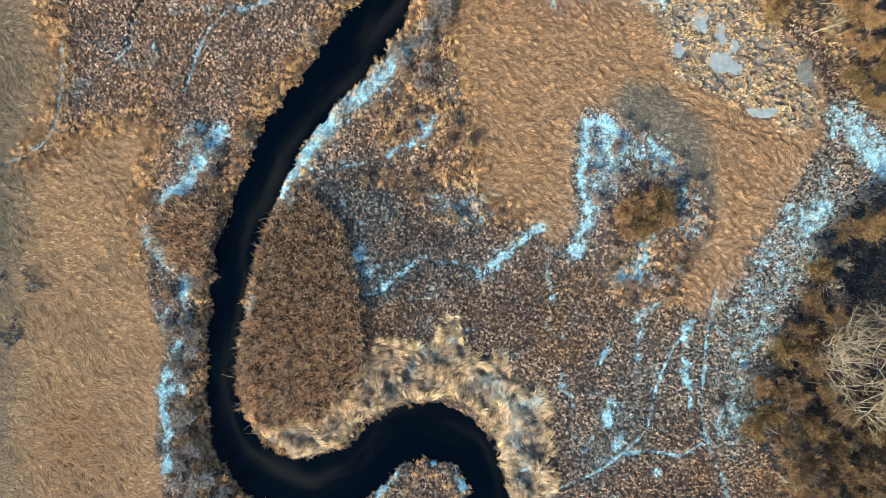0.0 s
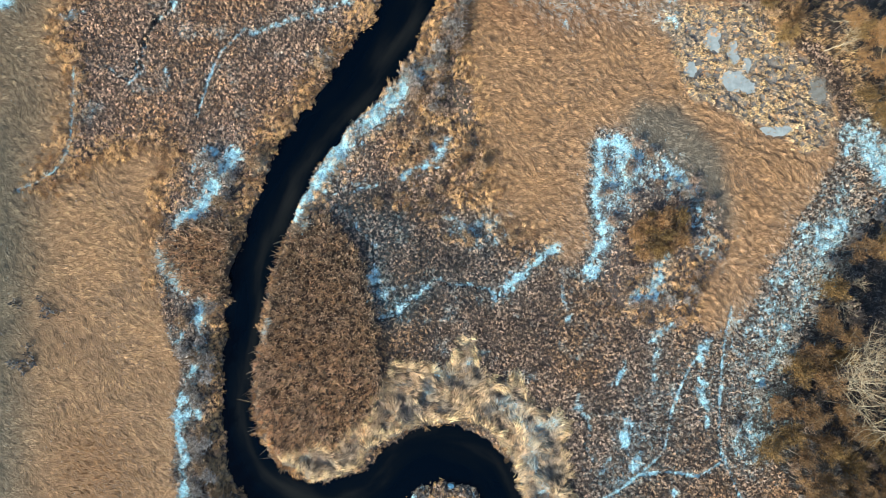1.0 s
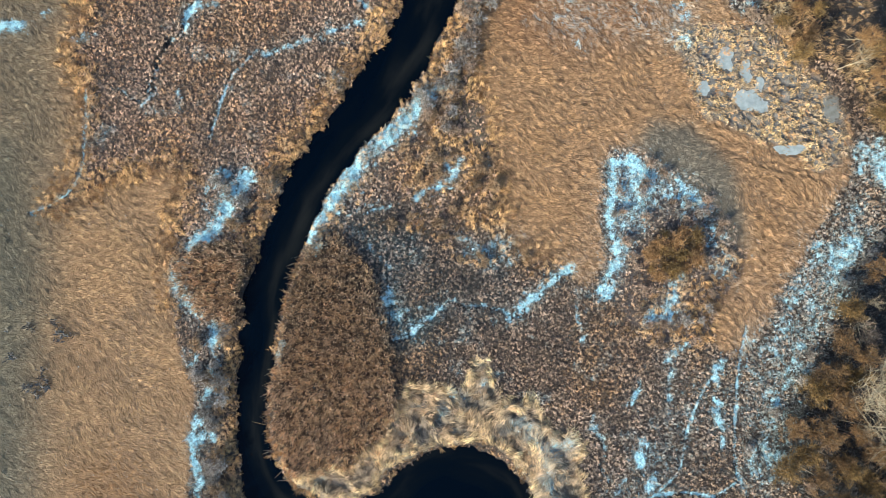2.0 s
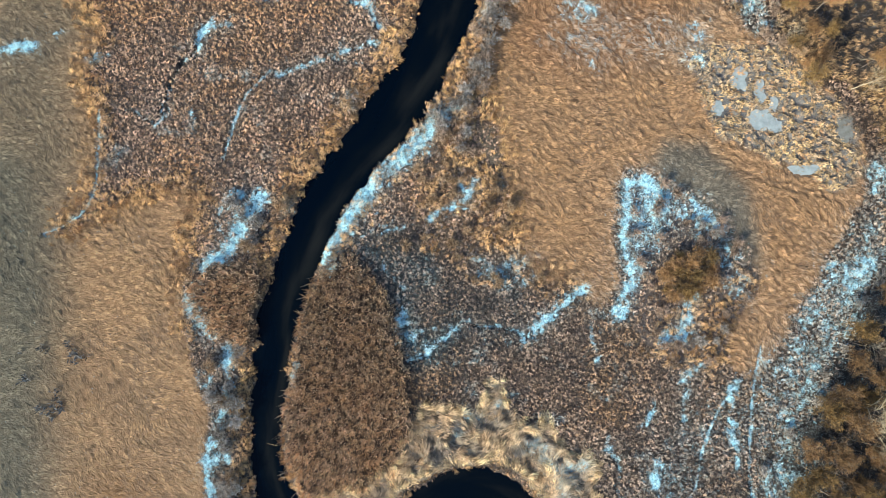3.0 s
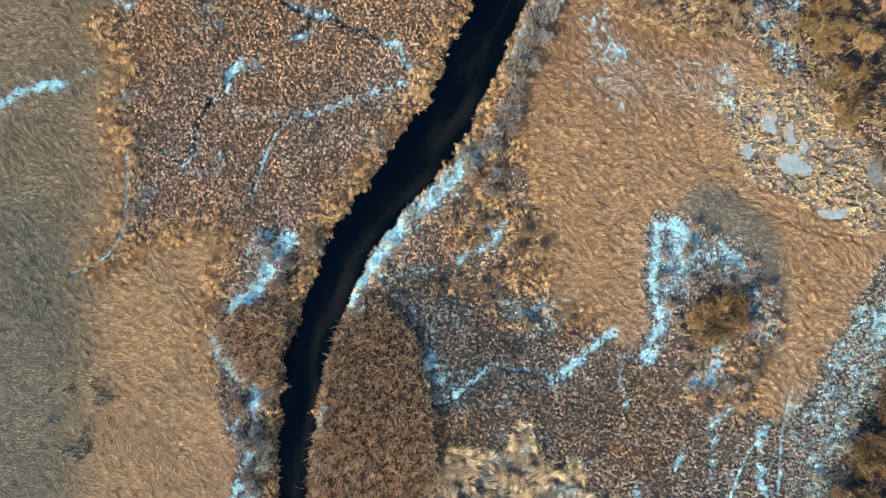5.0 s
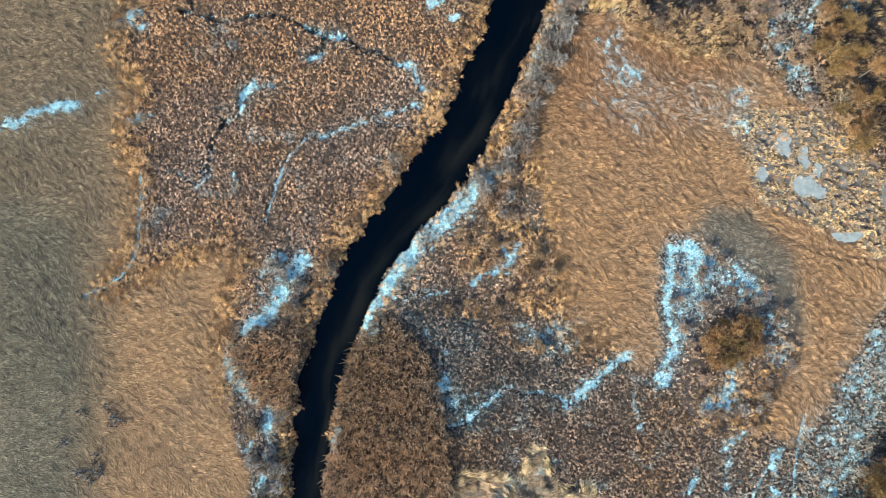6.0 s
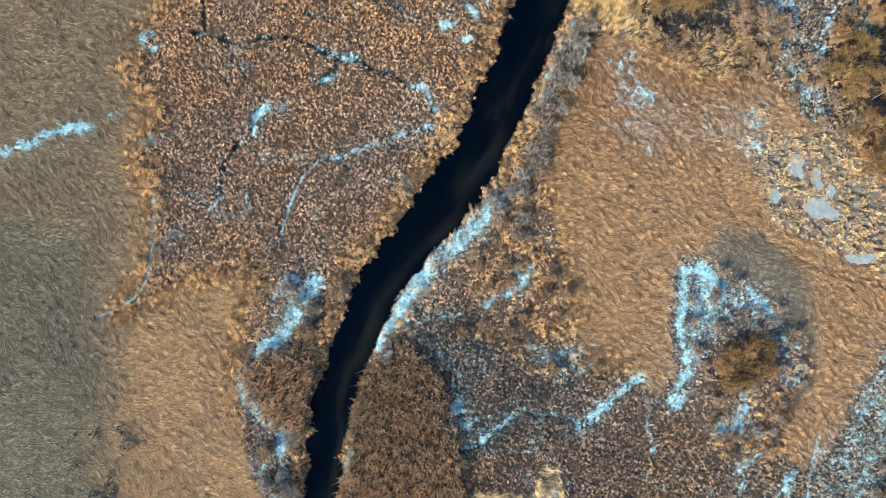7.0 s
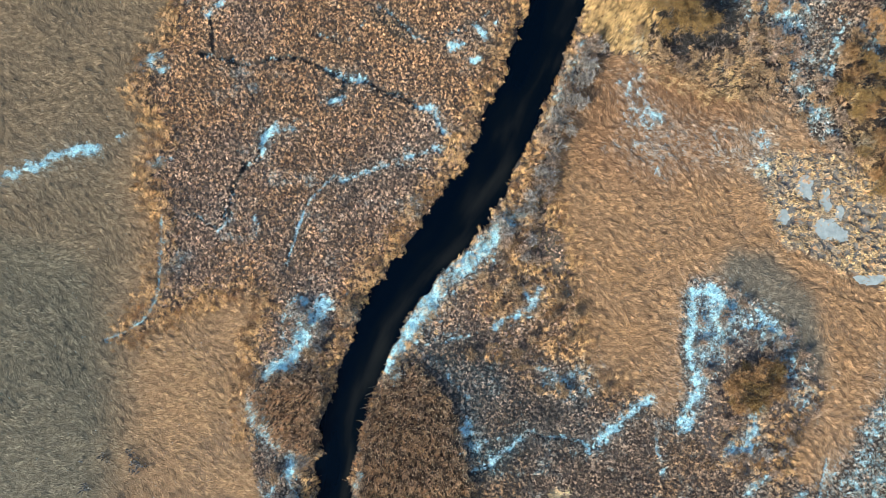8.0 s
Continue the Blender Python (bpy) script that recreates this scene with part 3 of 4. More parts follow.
BARK = twig_material("grey_bark", (0.10, 0.08, 0.06), (0.16, 0.13, 0.10), (0.22, 0.18, 0.14))
PALE_BARK = twig_material("pale_bark", (0.34, 0.26, 0.16), (0.5, 0.4, 0.25), (0.64, 0.53, 0.36))
BROWN_TWIGS = twig_material("brown_twigs", (0.085, 0.048, 0.021), (0.2, 0.112, 0.045), (0.36, 0.205, 0.085))
GREY_TWIGS = twig_material("rimed_twigs", (0.22, 0.165, 0.12), (0.38, 0.31, 0.24), (0.6, 0.55, 0.5))
OLIVE_TWIGS = twig_material("olive_twigs", (0.075, 0.046, 0.016), (0.21, 0.122, 0.038), (0.40, 0.24, 0.08))
AMBER_TWIGS = twig_material("amber_twigs", (0.16, 0.08, 0.028), (0.35, 0.185, 0.068), (0.55, 0.32, 0.135))
RUST_TWIGS = twig_material("rusty_twigs", (0.19, 0.115, 0.07), (0.38, 0.245, 0.155), (0.58, 0.42, 0.3))
STRAW_TWIGS = twig_material("straw_twigs", (0.2, 0.12, 0.06), (0.38, 0.23, 0.115), (0.56, 0.37, 0.2))


# ---- mesh builders ----
def mesh_of(name, verts, faces, mat, tint=None, smooth=False):
    """A mesh from arrays; faces: (n, 3) or (n, 4). tint: a colour for each vertex, with rime as a fourth value or without."""
    verts, faces = np.asarray(verts, np.float32), np.asarray(faces, np.int32)
    me = bpy.data.meshes.new(name)
    me.vertices.add(len(verts))
    me.vertices.foreach_set("co", verts.ravel())
    n, k = faces.shape
    me.loops.add(n * k)
    me.loops.foreach_set("vertex_index", faces.ravel())
    me.polygons.add(n)
    me.polygons.foreach_set("loop_start", np.arange(0, n * k, k, dtype=np.int32))
    if smooth:
        me.polygons.foreach_set("use_smooth", np.ones(n, bool))
    if tint is not None:
        a = me.attributes.new("tint", "FLOAT_COLOR", "POINT")
        a.data.foreach_set("color", (np.clip(tint, 0, 1) if tint.shape[1] == 4 else np.c_[np.clip(tint, 0, 1), np.ones(len(tint))]).astype(np.float32).ravel())
    me.update(calc_edges=True)
    me.materials.append(mat)
    return me


FROST_WHITE = np.array((0.62, 0.92, 0.93))


def mixed(a, b, f):
    return a + (b - a) * np.asarray(f)[..., None]


# ---- ground sheet ----
def outer(a0, a1, core):
    far = np.geomspace(1.5, 2600, 34)
    return np.r_[a0 - far[::-1], core, a1 + far]


ox, oy = outer(X0, X1, np.arange(X0, X1, 0.33)), outer(Y0, Y1, np.arange(Y0, Y1, 0.33))
OX, OY = np.meshgrid(ox, oy)
CX, CY = np.clip(OX, gx[0], gx[-1]), np.clip(OY, gy[0], gy[-1])
OZ = sample(ground_z, CX, CY)
away = np.hypot(OX - CX, OY - CY)
OZ = np.where(away > 3, TURF + 0.2 * fbm(OX, OY, 20, 71), OZ)
soil = np.array((0.08, 0.056, 0.041)) * (0.78 + 0.28 * ramp(-6, 16, GY) * ramp(40, 0, GX))[..., None]
patchy = fbm(GX, GY, 9.0, 81)
field_tint = mixed(np.array((0.34, 0.185, 0.083)), np.array((0.28, 0.162, 0.083)), ramp(-0.3, 0.7, patchy))
brown_patch = blur(zone([(5.5, 63.2), (14.1, 65.6), (23.5, 62.6), (34.7, 56.3), (31.6, 46.8), (18.2, 42.1), (4.2, 46.0)], 0), 10)
east_tint = mixed(field_tint, np.array((0.23, 0.108, 0.042)), 0.75 * brown_patch)
west_tint = mixed(field_tint, np.array((0.137, 0.105, 0.061)), np.clip(grey_west, 0, 1))
brown_west = blur(zone([(-130.5, 115.2), (-60.0, 114.9), (-62.0, 52.0), (-72.0, 50.0), (-95.0, 41.0), (-130.0, 38.0)], 0), 10) * (0.55 + 0.45 * ramp(-0.5, 0.5, fbm(GX, GY, 8.0, 85)))
west_tint = mixed(west_tint, np.array((0.19, 0.125, 0.065)), brown_west)
rusty_soil = np.clip(0.55 + 0.5 * fresh_gold, 0, 1) * ramp(-0.5, 0.3, fbm(GX, GY, 5, 83))
soil = mixed(soil, np.array((0.115, 0.07, 0.038)), 0.6 * rusty_soil)
soil = mixed(soil, np.array((0.17, 0.105, 0.057)), 0.7 * scrub_centre * ramp(-15, -7, GX))
soil = mixed(soil, np.array((0.14, 0.105, 0.085)), 0.7 * island)
soil = mixed(soil, np.array((0.03, 0.035, 0.034)), 0.85 * np.clip(shade_and_sedge, 0, 1))
tint = mixed(soil, west_tint, left_field)
tint = mixed(tint, east_tint, right_field)
# the painted shadow patches
tint = mixed(tint, np.array((0.165, 0.126, 0.082)), np.clip(cast_shade, 0, 1))
tint = mixed(tint, np.array((0.18, 0.165, 0.145)), 0.9 * hummocks)
tint = mixed(tint, np.array((0.26, 0.19, 0.12)), lodged)
# the shade under and between the trees is put into the floor's colour
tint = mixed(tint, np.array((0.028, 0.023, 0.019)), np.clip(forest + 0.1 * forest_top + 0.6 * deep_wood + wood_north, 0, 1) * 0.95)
tint = mixed(tint, np.array((0.03, 0.026, 0.022)), np.clip(rut * 1.8, 0, 0.95) * (1 - 0.6 * left_field - 0.6 * right_field))
tint = np.concatenate([tint, frost[..., None]], -1)
tint = mixed(np.broadcast_to(np.array((0.03, 0.026, 0.022, 0.0)), tint.shape), tint, ramp(-0.2, 0.4, bank))
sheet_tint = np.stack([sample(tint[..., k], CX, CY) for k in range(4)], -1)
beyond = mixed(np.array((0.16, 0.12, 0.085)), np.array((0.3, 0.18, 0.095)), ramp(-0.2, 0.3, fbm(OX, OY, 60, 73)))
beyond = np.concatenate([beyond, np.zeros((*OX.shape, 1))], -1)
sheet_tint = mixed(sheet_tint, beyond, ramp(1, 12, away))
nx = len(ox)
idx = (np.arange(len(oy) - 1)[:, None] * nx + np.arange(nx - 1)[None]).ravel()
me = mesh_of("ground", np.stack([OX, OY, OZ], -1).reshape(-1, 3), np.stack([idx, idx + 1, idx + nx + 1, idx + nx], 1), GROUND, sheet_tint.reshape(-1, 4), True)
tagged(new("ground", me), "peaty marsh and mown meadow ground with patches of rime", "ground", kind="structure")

# ---- river ----
step = np.diff(RIVER[:, :2], axis=0)
side = np.vstack([step, step[-1:]])
side = np.stack([-side[:, 1], side[:, 0]], 1) / np.linalg.norm(side, axis=1)[:, None]
along = np.r_[0, np.cumsum(np.linalg.norm(step, axis=1))]
across = np.linspace(-1, 1, 9)
reach = RIVER[:, 2] + 1.6
wv = np.stack([RIVER[:, None, 0] + side[:, None, 0] * across * reach[:, None], RIVER[:, None, 1] + side[:, None, 1] * across * reach[:, None], np.full((len(RIVER), 9), WATER)], -1)
wi = (np.arange(len(RIVER) - 1)[:, None] * 9 + np.arange(8)[None]).ravel()
wf = np.stack([wi, wi + 9, wi + 10, wi + 1], 1)
me = mesh_of("river", wv.reshape(-1, 3), wf, WATER_MAT)
layer = me.uv_layers.new(name="flow")
uvs = np.stack([np.broadcast_to(along[:, None], (len(RIVER), 9)), np.broadcast_to(across[None], (len(RIVER), 9))], -1).reshape(-1, 2)
layer.data.foreach_set("uv", uvs[wf.ravel()].astype(np.float32).ravel())
tagged(new("river", me), "dark still water of a winding marsh river", "water", kind="structure")


# ---- grasses and reeds ----
def scattered(density, spacing):
    """Jittered grid points, kept by chance with the density field."""
    xs, ys = np.meshgrid(np.arange(X0, X1, spacing), np.arange(Y0, Y1, spacing))
    x = (xs + rng.uniform(-0.5, 0.5, xs.shape) * spacing).ravel()
    y = (ys + rng.uniform(-0.5, 0.5, ys.shape) * spacing).ravel()
    keep = rng.uniform(0, 1, x.shape) < sample(density * thinning, x, y)
    return x[keep], y[keep]


def stalks(x, y, z, heading, length, rise, width, roll, tint, tip_tint, bend=0.3):
    """Slender leaves pointed at both ends and bent over, two triangles each. heading: compass of the lean; rise: angle from the ground; roll: how far the leaf is turned on edge."""
    n = len(x)
    ux, uy = np.cos(heading), np.sin(heading)
    flat, up = np.cos(rise) * length, np.sin(rise) * length
    half = 0.66 * width
    wx, wy, wz = -uy * half * np.cos(roll), ux * half * np.cos(roll), half * np.sin(roll)
    mid_f, mid_u = flat * (0.45 - 0.1 * bend), up * (0.45 + 0.25 * bend) + np.abs(wz)
    v = np.empty((n, 4, 3), np.float32)
    v[:, 0] = np.stack([x, y, z], 1)
    v[:, 1] = np.stack([x + ux * mid_f - wx, y + uy * mid_f - wy, z + mid_u - wz], 1)
    v[:, 2] = np.stack([x + ux * mid_f + wx, y + uy * mid_f + wy, z + mid_u + wz], 1)
    v[:, 3] = np.stack([x + ux * flat, y + uy * flat, z + up], 1)
    base = 4 * np.arange(n, dtype=np.int32)[:, None]
    f = np.concatenate([base + (0, 2, 1), base + (1, 2, 3)])
    c = np.empty((n, 4, 3), np.float32)
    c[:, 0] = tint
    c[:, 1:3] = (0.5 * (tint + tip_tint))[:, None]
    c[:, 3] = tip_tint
    return v.reshape(-1, 3), f, c.reshape(-1, 3)


def sward(name, label, category, x, y, blades, spread, heading, wobble, length, rise, width, tone, tip, rime=1.0, roll=0.6, vary=0.28, lift=0.0, drape=False):
    """One mass of tufts. length, rise: (low, high); tone, tip: base and tip colours for each tuft; drape: the leaves follow the relief under them."""
    n = len(x)
    k = np.repeat(np.arange(n), blades)
    m = len(k)
    bx, by = x[k] + rng.normal(0, spread, m), y[k] + rng.normal(0, spread, m)
    size = rng.uniform(0.7, 1.25, n)[k]
    h = heading[k] + rng.normal(0, 1, m) * wobble
    ln = rng.uniform(*length, m) * size
    ri = np.radians(rng.uniform(*rise, m))
    ro = rng.normal(0, roll, n)[k] + rng.normal(0, 0.25, m)
    shade = np.clip(rng.normal(1.0, vary, n)[k] * rng.normal(1.0, 0.11, m), 0.3, 1.8)[:, None]
    fr = np.clip(sample(frost, bx, by) * rime * rng.uniform(0.3, 1.6, n)[k], 0, 1)
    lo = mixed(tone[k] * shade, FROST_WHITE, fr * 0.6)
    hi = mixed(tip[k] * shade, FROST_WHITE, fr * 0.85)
    v, f, c = stalks(bx, by, sample(ground_z, bx, by) - 0.03 + lift, h, ln, ri, width * rng.uniform(0.6, 1.4, m), ro, lo, hi)
    if drape:
        v[:, 2] += sample(ground_z, v[:, 0], v[:, 1]) - np.repeat(sample(ground_z, bx, by), 4)
    return tagged(new(name, mesh_of(name, v, f, GRASS, c)), label, category, kind="stuff")


def toned(x, y, a, b, size, seed):
    return mixed(np.array(a), np.array(b), ramp(-0.6, 0.6, fbm(x, y, size, seed) + rng.normal(0, 0.2, x.shape)))


dry = ramp(-0.15, 0.35, bank)
# meadow grass, pressed flat in swirls
puddle_free = ramp(0.75, 1.05, puddle_d)
open_field = dry * (1 - 0.35 * np.clip(cast_shade, 0, 1)) * (1 - 0.7 * np.clip(rut * 2, 0, 1))
x, y = scattered(left_field * open_field, 0.58)
g = np.clip(sample(grey_west, x, y), 0, 1)
rust_patch = blur(zone([(-66.3, -23.0), (-58.2, -19.4), (-52.5, -24.8), (-53.3, -33.0), (-61.4, -35.7), (-66.1, -30.3)], 0), 12)
rust_here = np.clip(sample(rust_patch, x, y), 0, 1)


def rusted(c):
    return mixed(c, np.array((0.25, 0.12, 0.04)), rust_here)


browned = sample(brown_west, x, y)
strand = (1 + 0.10 * sample(STRANDS, x, y))[:, None]
sward("meadow_grass", "flattened dry orange meadow grass on the west side", "grass", x, y, 9, 0.16, sample(LIE, x, y), 0.22, (0.45, 1.0), (1, 9), 0.09,
      strand * mixed(mixed(rusted(toned(x, y, (0.34, 0.182, 0.072), (0.285, 0.158, 0.068), 7, 101)), np.array((0.137, 0.106, 0.062)), g), np.array((0.19, 0.125, 0.065)), browned),
      strand * mixed(mixed(rusted(toned(x, y, (0.415, 0.238, 0.1), (0.345, 0.195, 0.088), 5, 103)), np.array((0.172, 0.134, 0.08)), g), np.array((0.225, 0.15, 0.08)), browned), 0.9, 0.14, 0.15, drape=True)
x, y = scattered(right_field * open_field * (1 - 0.8 * hummocks), 0.56)
brown_here = 0.75 * np.clip(sample(brown_patch, x, y), 0, 1)
# the grass there takes the shadow colour too
shade_here = np.clip(0.95 * sample(cast_shade, x, y), 0, 1)
strand = (1 + 0.10 * sample(STRANDS, x, y))[:, None]
sward("meadow_grass", "flattened dry orange meadow grass beside the river", "grass", x, y, 10, 0.16, sample(LIE, x, y), 0.26, (0.42, 0.92), (1, 11), 0.09,
      strand * mixed(mixed(toned(x, y, (0.36, 0.183, 0.072), (0.3, 0.16, 0.073), 8, 121), np.array((0.24, 0.108, 0.041)), brown_here), np.array((0.175, 0.132, 0.084)), shade_here),
      strand * mixed(mixed(toned(x, y, (0.44, 0.238, 0.096), (0.365, 0.205, 0.094), 4, 123), np.array((0.34, 0.17, 0.072)), brown_here), np.array((0.215, 0.162, 0.104)), shade_here), 0.9, 0.16, 0.18, drape=True)
x, y = scattered(hummocks * dry * puddle_free * ramp(-1.2, -0.2, WORMS), 0.36)
sward("sedge_hummocks", "tufted golden sedge hummocks among frozen puddles", "grass", x, y, 8, 0.13, radians(-15) + 1.7 * fbm(x, y, 1.5, 97), 0.35, (0.25, 0.55), (6, 32), 0.085,
      toned(x, y, (0.3, 0.195, 0.1), (0.22, 0.16, 0.1), 3, 133), toned(x, y, (0.82, 0.52, 0.21), (0.46, 0.32, 0.19), 1.5, 135), 0.5, 0.5, 0.3)
# dark rushes left standing in the meadow
rushes = np.maximum(zone([(-78.2, -0.7), (-68.2, 0.6), (-64.5, -1.3), (-71.7, -4.8), (-77.1, -6.7), (-79.0, -3.8)], 1), zone([(-73.8, -6.5), (-70.6, -5.2), (-68.6, -10.2), (-71.3, -12.1), (-74.1, -10.2)], 1)) * ramp(0.0, 0.6, fbm(GX, GY, 2.5, 137))
x, y = scattered(rushes, 0.5)
sward("rush_tufts", "dark grey rush tufts standing in the meadow", "grass", x, y, 6, 0.12, rng.uniform(0, 6.283, len(x)), 1.0, (0.5, 0.9), (25, 70), 0.13,
      toned(x, y, (0.07, 0.065, 0.06), (0.1, 0.09, 0.08), 4, 138), toned(x, y, (0.17, 0.15, 0.13), (0.25, 0.22, 0.19), 3, 139), 0.6)
# golden fringes along field edges and banks
edge = np.clip(blur(marsh, 6) * blur(left_field, 6) * 4.6, 0, 1) * dry * ramp(-2, 4, GY)
golden_reeds = zone([(8.6, 94.5), (20.1, 94.4), (18.0, 68.9), (15.5, 65.9), (10.5, 66.6), (6.6, 70.0)], 3)
edge = np.maximum(edge, 0.85 * scrub_centre * ramp(-15, -7, GX) * dry * ramp(-0.5, 0.2, fbm(GX, GY, 4.0, 87)) * (1 - 0.8 * np.clip(shade_and_sedge, 0, 1)))
shaggy = np.clip(blur(marsh, 8) * blur(right_field, 8) * 4, 0, 1) * blur(zone([(-8.7, 40.5), (4.5, 46.3), (9.2, 25.2), (16.6, 14.9), (16.5, 5.5), (7.2, 6.4), (-2.1, 10.2), (-8.7, 19.6)], 0), 6)
edge = np.maximum(edge, 0.75 * shaggy * dry)
edge = np.maximum(edge, 0.7 * zone([(28.0, 2.0), (32.0, 5.0), (38.0, 6.0), (42.0, 12.0), (45.0, 8.3), (41.1, 1.8), (38.7, -5.2), (32.2, -6.6), (27.0, -2.5)], 2) * (1 - frost))
wreath = zone([(13.2, 67.5), (18.0, 68.0), (22.6, 64.5), (31.2, 65.0), (33.3, 70.3), (37.7, 71.7), (38.3, 63.9), (34.8, 58.7), (26.2, 57.3), (17.8, 61.7)], 2)
edge = np.maximum(edge, ramp(4.5, 1.0, bank + 1.5 * FINE) * dry * marsh * np.where(GX < -10 + 0.5 * GY, 1.0, 0.35))
edge = np.maximum(edge, ramp(5.5, 1.5, bank + 2.0 * BREAKS) * marsh * dry * (GX < -10 + 0.5 * GY) * ramp(8, 16, GY))
# marsh reeds and sedges
wet = marsh * dry * (1 - 0.88 * ramp(0.15, 0.65, frost)) * (1 - np.clip(rut * 1.6, 0, 1))
x, y = scattered(wet * (1 - 0.3 * island) * (1 - wood_north) * (1 - golden_reeds) * (1 - 0.8 * wreath) * (1 - 0.6 * edge), 0.38)
golden = np.clip(ramp(-5, 12, y) * ramp(30, -10, x), 0, 1)
# the zone's painted shade goes into the tuft colours too
dark_here = 1 - np.clip(sample(shade_and_sedge, x, y), 0, 1)[:, None] * rng.uniform(0.25, 1.0, (len(x), 1)) * (0.8, 0.7, 0.56)
rusty = ramp(-0.3, 0.6, -0.25 + 0.2 * golden + 0.6 * sample(fresh_gold, x, y) + fbm(x, y, 10, 141) + 0.3 * rng.normal(0, 1, len(x)))
clump = np.clip(1 + 0.45 * fbm(x, y, 1.7, 143, 2) + 0.3 * fbm(x, y, 6.0, 144, 2), 0.5, 1.5)[:, None] * dark_here * (0.79 + 0.21 * golden[:, None])
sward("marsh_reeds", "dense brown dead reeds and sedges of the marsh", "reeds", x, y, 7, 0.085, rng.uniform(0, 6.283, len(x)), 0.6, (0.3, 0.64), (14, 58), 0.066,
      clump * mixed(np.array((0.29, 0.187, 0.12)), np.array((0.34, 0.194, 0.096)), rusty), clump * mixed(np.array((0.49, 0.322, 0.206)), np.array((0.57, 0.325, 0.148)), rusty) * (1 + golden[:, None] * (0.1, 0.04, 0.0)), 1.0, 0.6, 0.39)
x, y = scattered(golden_reeds * dry, 0.42)
sward("golden_reeds", "tall bright golden reeds leaning together by the river", "reeds", x, y, 14, 0.14, np.full(len(x), radians(55)) + 0.3 * fbm(x, y, 3, 148), 0.25, (0.7, 1.5), (15, 50), 0.06,
      toned(x, y, (0.3, 0.175, 0.065), (0.24, 0.145, 0.06), 3, 149), toned(x, y, (0.72, 0.45, 0.17), (0.5, 0.31, 0.12), 1.5, 150), 0.5, 0.6, 0.4)
x, y = scattered(edge * (1 - 0.7 * frost) * (1 - 0.9 * np.clip(1.4 * cast_shade, 0, 1)), 0.53)
sward("fringe_grass", "tall golden grass fringing the river banks", "grass", x, y, 18, 0.17, 6.0 * fbm(x, y, 2.6, 152, 2), 0.4, (0.35, 0.95), (14, 60), 0.05,
      toned(x, y, (0.35, 0.195, 0.08), (0.28, 0.17, 0.085), 5, 151), toned(x, y, (0.84, 0.465, 0.165), (0.55, 0.32, 0.14), 5, 153), 0.7)
woodland = np.clip(np.maximum(forest_top * (1 - 0.85 * deep_wood) + 0.12 * wood_north, wreath * (1 - 0.8 * wood_north)), 0, 1) * (1 - frost)
x, y = scattered(np.clip(woodland, 0, 1), 0.66)
sward("wood_grass", "tall golden grass under the northern trees", "grass", x, y, 18, 0.2, 0.9 * fbm(x, y, 4, 145) - 0.6, 0.8, (0.4, 1.0), (15, 65), 0.042,
      toned(x, y, (0.24, 0.135, 0.055), (0.18, 0.115, 0.065), 5, 146), toned(x, y, (0.8, 0.5, 0.2), (0.5, 0.31, 0.15), 4, 147), 0.7, 0.6, 0.4)
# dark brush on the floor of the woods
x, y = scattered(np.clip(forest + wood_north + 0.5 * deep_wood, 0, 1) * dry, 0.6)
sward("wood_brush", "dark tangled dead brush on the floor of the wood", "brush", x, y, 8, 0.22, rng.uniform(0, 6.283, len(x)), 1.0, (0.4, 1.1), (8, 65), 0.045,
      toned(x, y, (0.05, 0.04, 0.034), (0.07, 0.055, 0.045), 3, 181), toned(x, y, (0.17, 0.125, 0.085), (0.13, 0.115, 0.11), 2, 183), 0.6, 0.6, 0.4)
# rime-crusted short grass on the frosted patches
x, y = scattered(ramp(0.22, 0.75, frost) * dry, 0.30)
sward("rimed_grass", "short grass crusted white with hoar frost", "grass", x, y, 6, 0.12, rng.uniform(0, 6.283, len(x)), 1.2, (0.15, 0.42), (10, 65), 0.085,
      toned(x, y, (0.42, 0.54, 0.6), (0.2, 0.18, 0.16), 1.2, 155), toned(x, y, (0.66, 0.82, 0.9), (0.36, 0.4, 0.42), 1.0, 157), 0.7, 0.6, 0.25)
# cattails on the point
x, y = scattered(cattails * dry, 0.55)
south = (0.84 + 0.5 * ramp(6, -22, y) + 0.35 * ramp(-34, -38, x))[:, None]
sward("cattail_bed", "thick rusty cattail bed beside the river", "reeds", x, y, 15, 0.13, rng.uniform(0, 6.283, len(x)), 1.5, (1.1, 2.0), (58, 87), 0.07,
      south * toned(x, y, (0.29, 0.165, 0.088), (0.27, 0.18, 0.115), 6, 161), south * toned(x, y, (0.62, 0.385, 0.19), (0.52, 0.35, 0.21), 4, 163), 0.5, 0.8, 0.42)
x, y = scattered(cattails * dry, 0.5)


def heads(x, y, z, lean, half, length):
    """Spindle-shaped seed heads."""
    n = len(x)
    turn = rng.uniform(0, 6.283, n)
    ax = np.stack([np.cos(turn) * np.sin(lean), np.sin(turn) * np.sin(lean), np.cos(lean)], 1)
    e1 = np.stack([-np.sin(turn), np.cos(turn), np.zeros(n)], 1)
    e2 = np.cross(ax, e1)
    c = np.stack([x, y, z], 1)
    ring = [c + half[:, None] * (e1 * math.cos(a) + e2 * math.sin(a)) for a in (0, 1.571, 3.142, 4.712)]
    v = np.stack([c - ax * length[:, None] / 2, *ring, c + ax * length[:, None] / 2], 1)
    base = 6 * np.arange(n)[:, None]
    f = np.concatenate([base + t for t in ((0, 2, 1), (0, 3, 2), (0, 4, 3), (0, 1, 4), (5, 1, 2), (5, 2, 3), (5, 3, 4), (5, 4, 1))])
    return v.reshape(-1, 3), f


